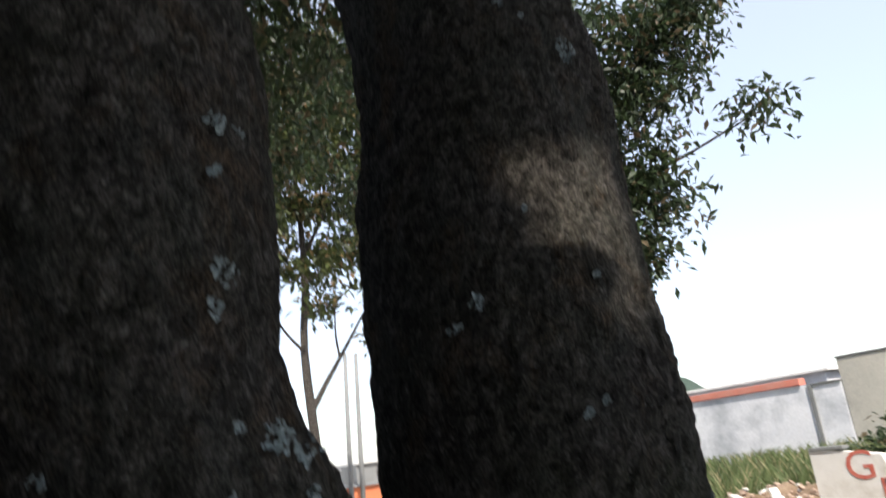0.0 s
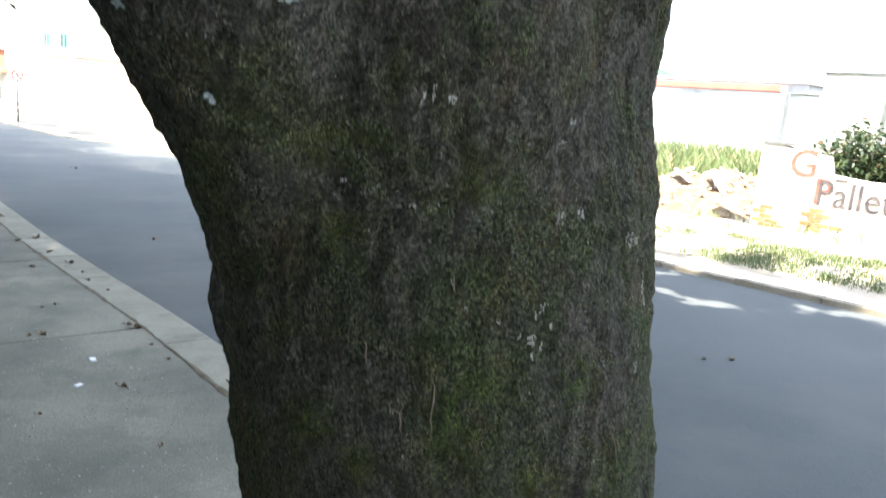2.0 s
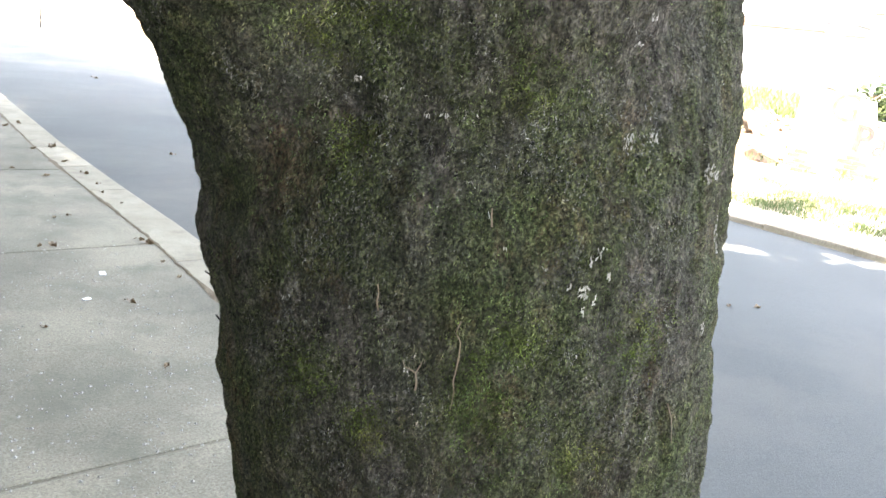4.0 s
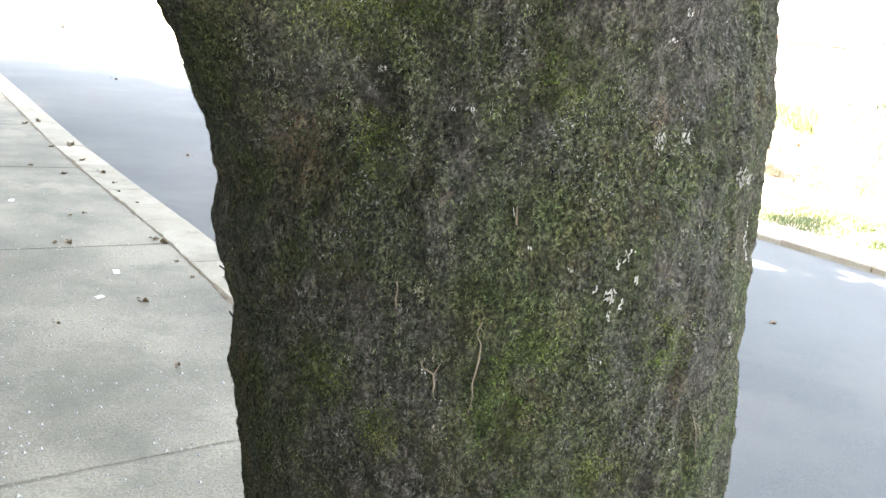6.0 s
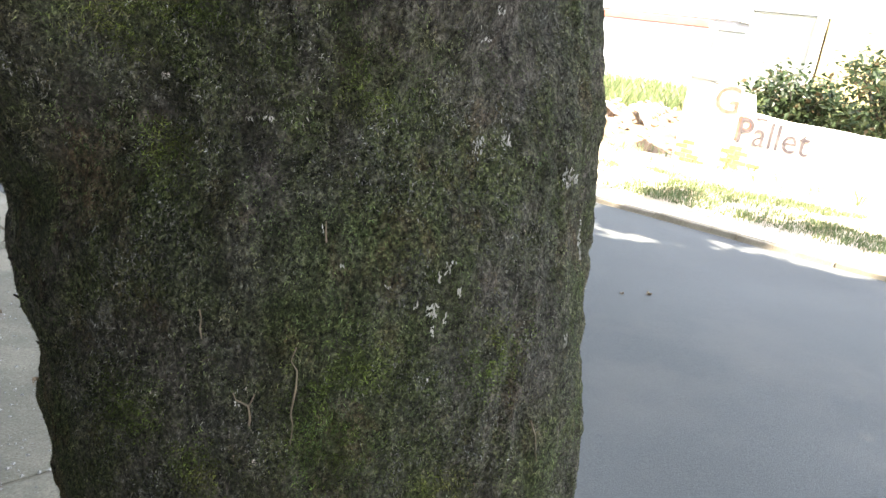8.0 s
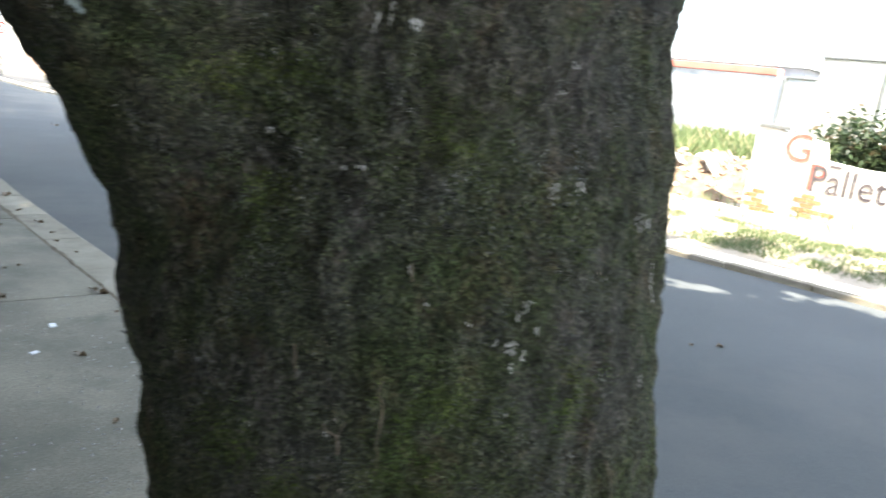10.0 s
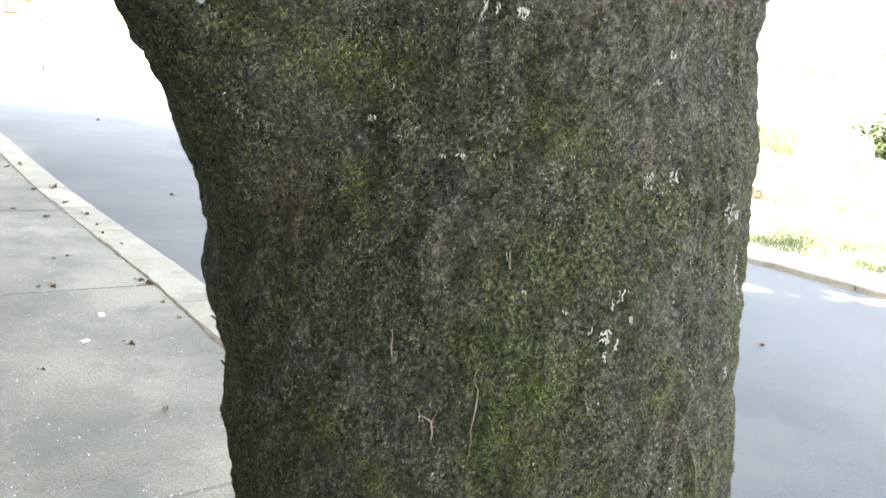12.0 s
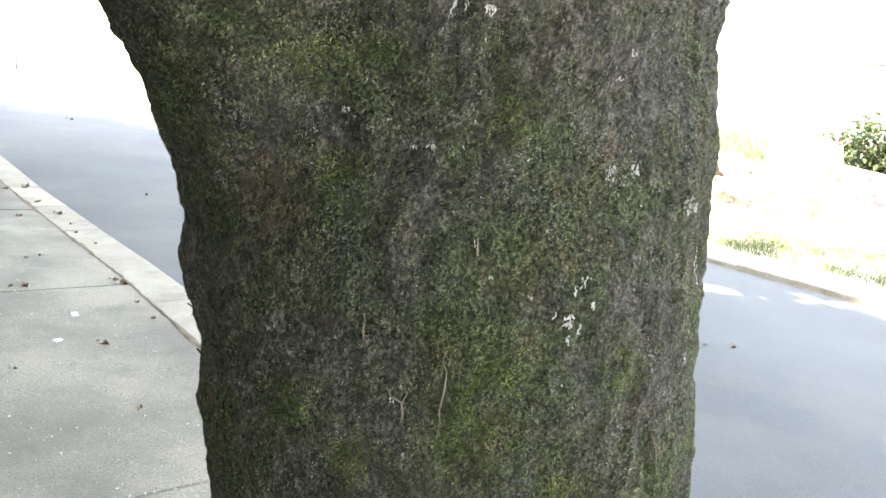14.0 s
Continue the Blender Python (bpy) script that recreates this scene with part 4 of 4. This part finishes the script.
def gable_roof(x0, x1, y0, y1, z0, rise, along="y", over=.35):
    bm = bmesh.new()
    if along == "y":
        xm = (x0 + x1) / 2
        for a, b in (((x0 - over, z0 - over * .4), (xm, z0 + rise)), ((x1 + over, z0 - over * .4), (xm, z0 + rise))):
            lo = [bm.verts.new((p[0], y, p[1] + dz)) for dz in (0, .12) for y in (y0 - over, y1 + over) for p in (a, b)]
            for f in ((0, 1, 3, 2), (4, 6, 7, 5), (0, 2, 6, 4), (1, 5, 7, 3), (0, 4, 5, 1), (2, 3, 7, 6)):
                bm.faces.new([lo[i] for i in f])
    bmesh.ops.recalc_face_normals(bm, faces=bm.faces)
    return bm


house = empty("plastered_house", (23, 8.5, 0), "beige plastered house with water stains beside the lot", "house")
under(part("side_wall", box(20.02, 27, 9.16, 10.97, -1.2, 3.12, .01), BEIGE, None, "stained beige plaster"), house)
under(part("corner_post", box(19.95, 20.3, 9.0, 9.155, -1.2, 3.18, .01), WHITE_WALL, None, "white corner post"), house)
under(part("front_wall", box(20.4, 28, 1.0, 8.98, -1.2, 3.7, .01), YELLOW, None, "yellow plaster"), house)
under(part("parapet_cap", box(19.99, 27.03, 9.16, 11.0, 3.125, 3.18, .01), GREY_WALL), house)
window(house, 20.4, 5.8, 7.2, 1.4, 2.5, "y")

# low buildings seen through the fork
orange = empty("orange_house", (19, 42, g(42)), "small orange painted building with a flat roof", "house")
under(part("wall", box(16.5, 22.6, 40, 46, g(42) - .5, .88, .01), ORANGE_WALL, None, "orange paint"), orange)
under(part("flat_roof", box(16.3, 22.65, 39.8, 46.2, .885, 1.0, .02), GREY_WALL), orange)
window(orange, 40, 19.2, 20.0, 0, .65, "x")
grey_b = empty("grey_building", (24, 46, g(42)), "plain grey building with an awning", "building")
under(part("wall", box(22.7, 29, 43, 50, g(42) - .5, 2.15, .01), GREY_WALL), grey_b)
under(part("roof_slab", box(22.7, 29.2, 42.8, 50.2, 2.155, 2.28, .02), WHITE_WALL), grey_b)
under(part("awning", box(22.7, 24.6, 38.6, 39.7, .36, .44, .02), WHITE_WALL, None, "white metal awning"), grey_b)
for x in (22.8, 24.4):
    under(part("awning_post", box(x - .04, x + .04, 39.2, 39.28, g(42) - .3, .36), STEEL), grey_b)
for x in (19.1, 19.8):
    p = empty("utility_pole", (x, 37.6, g(37.6)), "slim grey concrete pole behind the trees", "pole", "poles behind the trees")
    under(part("shaft", tube(bmesh.new(), [((x, 37.6, g(37.6) - .3), .15), ((x + .2, 37.6, 3), .13), ((x + .5, 37.6, 8.2), .10)], 10), GREY_WALL, None, "", True), p)

# ---- street's far end ----
white_b = empty("white_building", (10, 64, g(60)), "white two-storey building with a beige parapet", "building")
Y6 = 50.0
under(part("wall", box(6.94, 14, Y6, Y6 + 9, -1.6, 3.73, .01), WHITE_WALL, None, "white plaster"), white_b)
under(part("parapet", box(6.94, 14.1, Y6 - .08, Y6 + 9.1, 3.735, 4.96, .02), PARAPET, None, "beige parapet band"), white_b)
window(white_b, Y6, 7.71, 8.05, 2.52, 3.25, "x", TEAL)
window(white_b, Y6, 8.55, 9.0, 2.48, 3.34, "x", TEAL)
under(part("garage_door", box(7.2, 8.9, Y6 - .03, Y6 - .004, -1.12, .9, .01), SIGN_WHITE, None, "white metal garage door"), white_b)
peach = empty("peach_building", (12, 59, g(60)), "long sunlit peach plastered building", "building")
under(part("wall", box(6.53, 19, 38.4, 45, -1.6, 1.92, .01), PEACH, None, "peach plaster"), peach)
under(part("eave", box(6.45, 19.1, 38.28, 45.1, 1.925, 2.02, .02), WHITE_WALL), peach)
for i in range(3):
    under(part("pilaster", box(6.53 + i * 2.4, 6.75 + i * 2.4, 38.32, 38.397, -1.6, 1.92, .01), PEACH), peach)

YH = 58.0
terra = empty("terracotta_house", (7, 84, g(60)), "terracotta upper storey over a pale garage with a tiled canopy", "house")
xa, xb, zb, zt = 4.98, 7.47, .70, 2.2
under(part("upper_wall", box(xa, xb, YH, YH + 1.5, zb, zt, .02), TERRACOTTA, None, "terracotta plaster"), terra)
under(part("pilaster", box(xa + 1.29, xa + 1.5, YH - .06, YH - .004, zb, zt + .1, .01), WHITE_WALL, None, "white pilaster"), terra)
under(part("roof_slab", box(xa - .2, xb + .2, YH - .3, YH + 1.6, zt + .005, zt + .14, .02), WHITE_WALL), terra)
under(part("pilaster", box(xa - .02, xa + .2, YH - .06, YH - .004, zb, zt + .1, .01), WHITE_WALL, None, "white pilaster"), terra)
window(terra, YH, xa + .26, xa + 1.2, 1.25, 1.85, "x", PAINT_DARK)
under(part("lower_wall", box(xa - 1.8, xb, YH + .4, YH + 1.5, -1.6, zb - .01, .02), WHITE_WALL, None, "white garage wall"), terra)
bm = box(5.5, 7.75, YH - 1.5, YH - .1, .58, .74, .04)
for v in bm.verts:
    v.co.z += (v.co.x - 5.5) * .12 + (v.co.y - YH + 1.5) * .18
under(part("tiled_canopy", bm, ROOF_TILE, None, "brown clay tile canopy"), terra)
under(part("grey_fence", box(3.7, 6.42, YH - 2.0, YH - 1.9, -1.6, -.12, .01), DARK_WALL, None, "grey plastered street wall"), terra)
under(part("gate", box(6.46, 7.06, YH - 1.98, YH - 1.92, -1.12, -.1, .01), TEAL, None, "greenish metal gate"), terra)
dark_house = empty("far_house", (3.2, 90, g(60)), "distant grey house with a dark roof", "house")
under(part("wall", box(-1.0, 4.4, 62, 69, -1.6, 1.1, .02), GREY_WALL), dark_house)
under(part("roof", gable_roof(-1.0, 4.4, 62, 69, 1.12, .9), ROOF_TILE), dark_house)

# no-parking disc on a post
SPX, SPY = 4.5, 38.5
post = empty("traffic_sign", (SPX, SPY, g(SPY)), "round no-parking sign on a thin steel post", "sign")
under(part("post", tube(bmesh.new(), [((SPX, SPY, g(SPY) - .2), .035), ((SPX, SPY, g(SPY) + 2.25), .035)], 10), DARK_STEEL, None, "", True), post)


def disc(r, y0, y1, name, mat, label, cx, cz, inner=0.0):
    bm = bmesh.new()
    n = 28
    ring = lambda rad, y: [bm.verts.new((cx + rad * math.cos(2 * math.pi * i / n), y, cz + rad * math.sin(2 * math.pi * i / n))) for i in range(n)]
    a, b = ring(r, y0), ring(r, y1)
    if inner:
        c, d = ring(inner, y0), ring(inner, y1)
        for i in range(n):
            j = (i + 1) % n
            for f in ((a[i], a[j], c[j], c[i]), (b[j], b[i], d[i], d[j]), (a[j], a[i], b[i], b[j]), (c[i], c[j], d[j], d[i])):
                bm.faces.new(f)
    else:
        bm.faces.new(a)
        bm.faces.new(b[::-1])
        for i in range(n):
            j = (i + 1) % n
            bm.faces.new((a[j], a[i], b[i], b[j]))
    bmesh.ops.recalc_face_normals(bm, faces=bm.faces)
    return under(part(name, bm, mat, None, label), post)


cz = g(SPY) + 1.98
disc(.25, SPY - .055, SPY - .045, "plate", WHITE_WALL, "white round plate", SPX, cz)
disc(.25, SPY - .062, SPY - .056, "rim", SIGN_RED, "red rim", SPX, cz, .175)
bar = part("slash", box(-.19, .19, -.004, .004, -.028, .028), SIGN_RED, None, "red slash")
under(bar, post)
bar.matrix_basis = pose(SPX, SPY - .070, cz, 0, 45, 0)
under(part("glyph", box(SPX - .06, SPX + .06, SPY - .062, SPY - .057, cz - .13, cz + .13), PAINT_DARK, None, "black glyph"), post)

# small board on a post on the pavement
BX, BY = -.39, 13.1
board = empty("street_board", (BX, BY, g(BY)), "white board with printed lines on a pale post", "sign")
under(part("post", tube(bmesh.new(), [((BX, BY, g(BY) - .2), .04), ((BX, BY, 3.6), .04)], 10), SIGN_WHITE, None, "", True), board)
under(part("plate", box(BX - .14, BX + .14, BY - .07, BY - .045, 2.66, 3.5, .006), SIGN_WHITE, None, "white plate"), board)
for i, (z, w, c) in enumerate(((2.74, .2, PAINT_RED), (2.84, .16, PAINT_BLUE), (2.94, .21, PAINT_BLUE), (3.1, .18, PAINT_BLUE), (3.3, .2, PAINT_BLUE))):
    under(part("text_bar", box(BX - w / 2, BX + w / 2, BY - .076, BY - .071, z - .03, z + .03), c, None, "printed line"), board)

# wooded hill on the skyline
V, F = [], []
n = 40
for j in range(n + 1):
    for i in range(n + 1):
        x, y = 150 + 120 * i / n, 113 + 170 * j / n
        u, w = (i / n - .5) * 2, (j / n - .38) / .62 if j / n > .38 else (j / n - .38) / .20
        k = max(0, 1 - u * u) * max(0, 1 - w * w) ** .6
        V.append((x, y, -3 + 23.5 * k + (k > 0) * 2.2 * noise.fractal(Vector((x * .09, y * .09, 0)), 1, 2, 4)))
F = [(j * (n + 1) + i, j * (n + 1) + i + 1, (j + 1) * (n + 1) + i + 1, (j + 1) * (n + 1) + i) for j in range(n) for i in range(n)]
tagged(part("hill", (V, [], F), WOODS, None, "", True), "distant low hill covered with dark trees", "hill", "", "structure")

# ---- pavement slabs, kerb stones, litter ----
def sheared(bm):
    for v in bm.verts:
        v.co.z += g(v.co.y)
        v.co.x += bend(v.co.y) + (nk(v.co.y) if v.co.x > -0.6 and v.co.x < 1 else 0)
    return bm


JOINTS = [2.95 + 2.45 * i for i in range(-7, 14)]
for a, b in zip(JOINTS, JOINTS[1:]):
    for x0, x1 in ((-2.62, -KW + .001),):
        bm = box(x0 + .004, x1 - .004, a + .008, b - .008, -.16, 0.0, .006)
        bmesh.ops.bisect_plane(bm, geom=bm.verts[:] + bm.edges[:] + bm.faces[:], plane_co=(0, (a + b) / 2, 0), plane_no=(0, 1, 0))
        under(part("slab", sheared(bm), CONCRETE), pavement)
tagged(strip("far_pavement", [6.445, 7.2, 8.0, 9.5, 11.0], [27 + i for i in range(34)], lambda x, y: max(g(y) - .07, lot_height(x, y) + .012), PAVE_FAR, "worn concrete pavement at the street's far end"), category="pavement")
tagged(strip("joint_soil", [-8.0, -2.6, -1.2, -KW - 0.1], [-25 + i for i in range(64)] + [60, 90], lambda x, y: g(y) - .005, JOINT, "dark soil in the joints and bare ground beside the pavement"), category="soil")
for i in range(84):
    y0 = -13.0 + i * 1.0
    bm = box(-KW + .004, -.004, y0 + .001, y0 + .999, -.24, .002 * rng.uniform(-1, 1), .012)
    under(part("kerb_stone", sheared(bm), KERB), near_kerb)
    bm = box(6.304, 6.44, y0 + .004, y0 + .996, -.3, -.105 + .008 * rng.uniform(-1, 1), .016)
    under(part("kerb_stone", sheared(bm), KERB_FAR), far_kerb)

# unseen wall, added to keep sky light off the trunk's near side
bm = box(-2.86, -2.66, -16, 30, -.9, 3.3)
tagged(part("shade_wall_west", bm, GREY_WALL), "plain grey unseen wall added along the pavement to hold off sky light", "wall", "", "structure")

# dirt and washed-out crumbs along the joint between slabs and kerb
V, F = [], []
for i in range(520):
    y = 2.0 + i * .025
    mid = -KW + nk(y) + bend(y) + .012 * noise.noise(Vector((y * 2.1, 0, 5)))
    w = .007 + .022 * max(0.0, .2 + noise.noise(Vector((y * 1.3, 3, 1))) + .6 * noise.noise(Vector((y * 7.0, 3, 4))))
    skew = .012 * noise.noise(Vector((y * 9.0, 1, 2)))
    V += [(mid - w + skew, y, g(y) + .0015), (mid, y, g(y) + .0045), (mid + w + skew, y, g(y) + .0015)]
    if i:
        k = 3 * i
        F += [(k - 3, k - 2, k + 1, k), (k - 2, k - 1, k + 2, k + 1)]
SILT = mottled("brown_joint_silt", (0.13, 0.105, 0.075), (0.24, 0.20, 0.145), 14, 150, 0.95, 0.6, 0.1)
tagged(part("joint_dirt", (V, [], F), SILT, None, "", True), "brown dirt washed into the joint beside the kerb", "dirt", "", "stuff")

# grit on the pavement, dry leaves along the kerb
V, F = [], []
for _ in range(11000):
    y = 1.9 + 5.5 * rng.uniform() ** 1.5
    x = rng.uniform(-2.2, -KW - .05)
    if rng.uniform() > 1.1 - abs(y - 2.6) * 0.22 or noise.noise(Vector((x * 2.6, y * 2.6, 9))) < rng.uniform(-.5, .35):
        continue
    r = .0016 + .008 * rng.uniform() ** 4
    i = len(V)
    z = g(y) + .0006
    a = rng.uniform(0, 6.28)
    for k in range(4):
        q = r * rng.uniform(.7, 1.3)
        V.append((x + q * math.cos(a + k * 1.571), y + q * math.sin(a + k * 1.571), z))
    V.append((x, y, z + r * .7))
    F += [(i, i + 1, i + 4), (i + 1, i + 2, i + 4), (i + 2, i + 3, i + 4), (i + 3, i, i + 4)]
GRIT = mottled("pale_grit", (0.52, 0.51, 0.47), (0.30, 0.29, 0.26), 60, 260, 0.9, 0.4, 0.15)
tagged(part("grit", (V, [], F), GRIT), "pale grit in the worn concrete surface", "grit", "", "stuff")
DRY = leafy("dry_leaf", (0.06, 0.045, 0.03), (0.16, 0.11, 0.06), (0.42, 0.36, 0.26), 0.1)


def dry_leaf(x, y, z, L, yaw):
    bm = bmesh.new()
    n = 5
    mid = [bm.verts.new((L * (k / n - .5), 0, .10 * L * math.sin(k * 1.3))) for k in range(n + 1)]
    for sgn in (1, -1):
        rim = [bm.verts.new((L * (k / n - .5), sgn * L * .22 * math.sin(math.pi * k / n), .12 * L * (1 + math.sin(k * 2.1 + sgn)))) for k in range(1, n)]
        row = [mid[0]] + rim + [mid[n]]
        for k in range(n):
            f = [mid[k], mid[k + 1], row[k + 1], row[k]]
            f = list(dict.fromkeys(f))
            if len(f) >= 3:
                bm.faces.new(f if sgn < 0 else f[::-1])
    ob = part("dry_leaf", bm, DRY)
    ob.matrix_world = pose(x, y, z + .004, rng.uniform(-8, 8), rng.uniform(-8, 8), yaw)
    return tagged(ob, "curled dry leaf lying on the concrete", "leaf", "fallen leaves")


for x, y, L in ((-.10, 7.65, .10), (-.12, 9.0, .16), (-.09, 7.2, .06), (-.13, 6.9, .06), (-.20, 5.42, .10), (-.22, 5.5, .07), (-.72, 5.5, .09), (-.79, 5.5, .05), (-.42, 7.55, .08), (-.62, 7.9, .06), (-.2, 10.6, .12), (-.35, 10.4, .09), (-.3, 8.9, .07), (-.08, 6.5, .05),
                (-.15, 8.2, .07), (-.5, 6.2, .05), (-.6, 6.15, .05), (-.56, 4.4, .07), (-.98, 4.2, .04), (-.22, 5.0, .06), (-.22, 4.7, .05), (-.62, 3.6, .05)):
    dry_leaf(x, y, g(y), L, rng.uniform(0, 360))
for x, y, L in ((-.58, 4.88, .055), (-.74, 4.5, .04), (-.9, 6.6, .05)):
    bm = box(-L / 2, L / 2, -L * .3, L * .3, 0, .006, .002)
    ob = part("paper_scrap", bm, SIGN_WHITE)
    ob.matrix_world = pose(x, y, g(y) + .001, 2, 0, rng.uniform(0, 90))
    tagged(ob, "small white paper scrap on the pavement", "litter", "scraps")
for x, y, L in ((2.4, 18.8, .2), (1.2, 9.4, .10), (3.2, 3.4, .07), (3.4, 3.3, .09)):
    ob = dry_leaf(x, y, g(y) - .135 - .004 * (x - 3.2) ** 2 + .004, L, rng.uniform(0, 360))
    tagged(ob, "pale dry leaf lying on the asphalt", "leaf", "fallen leaves")
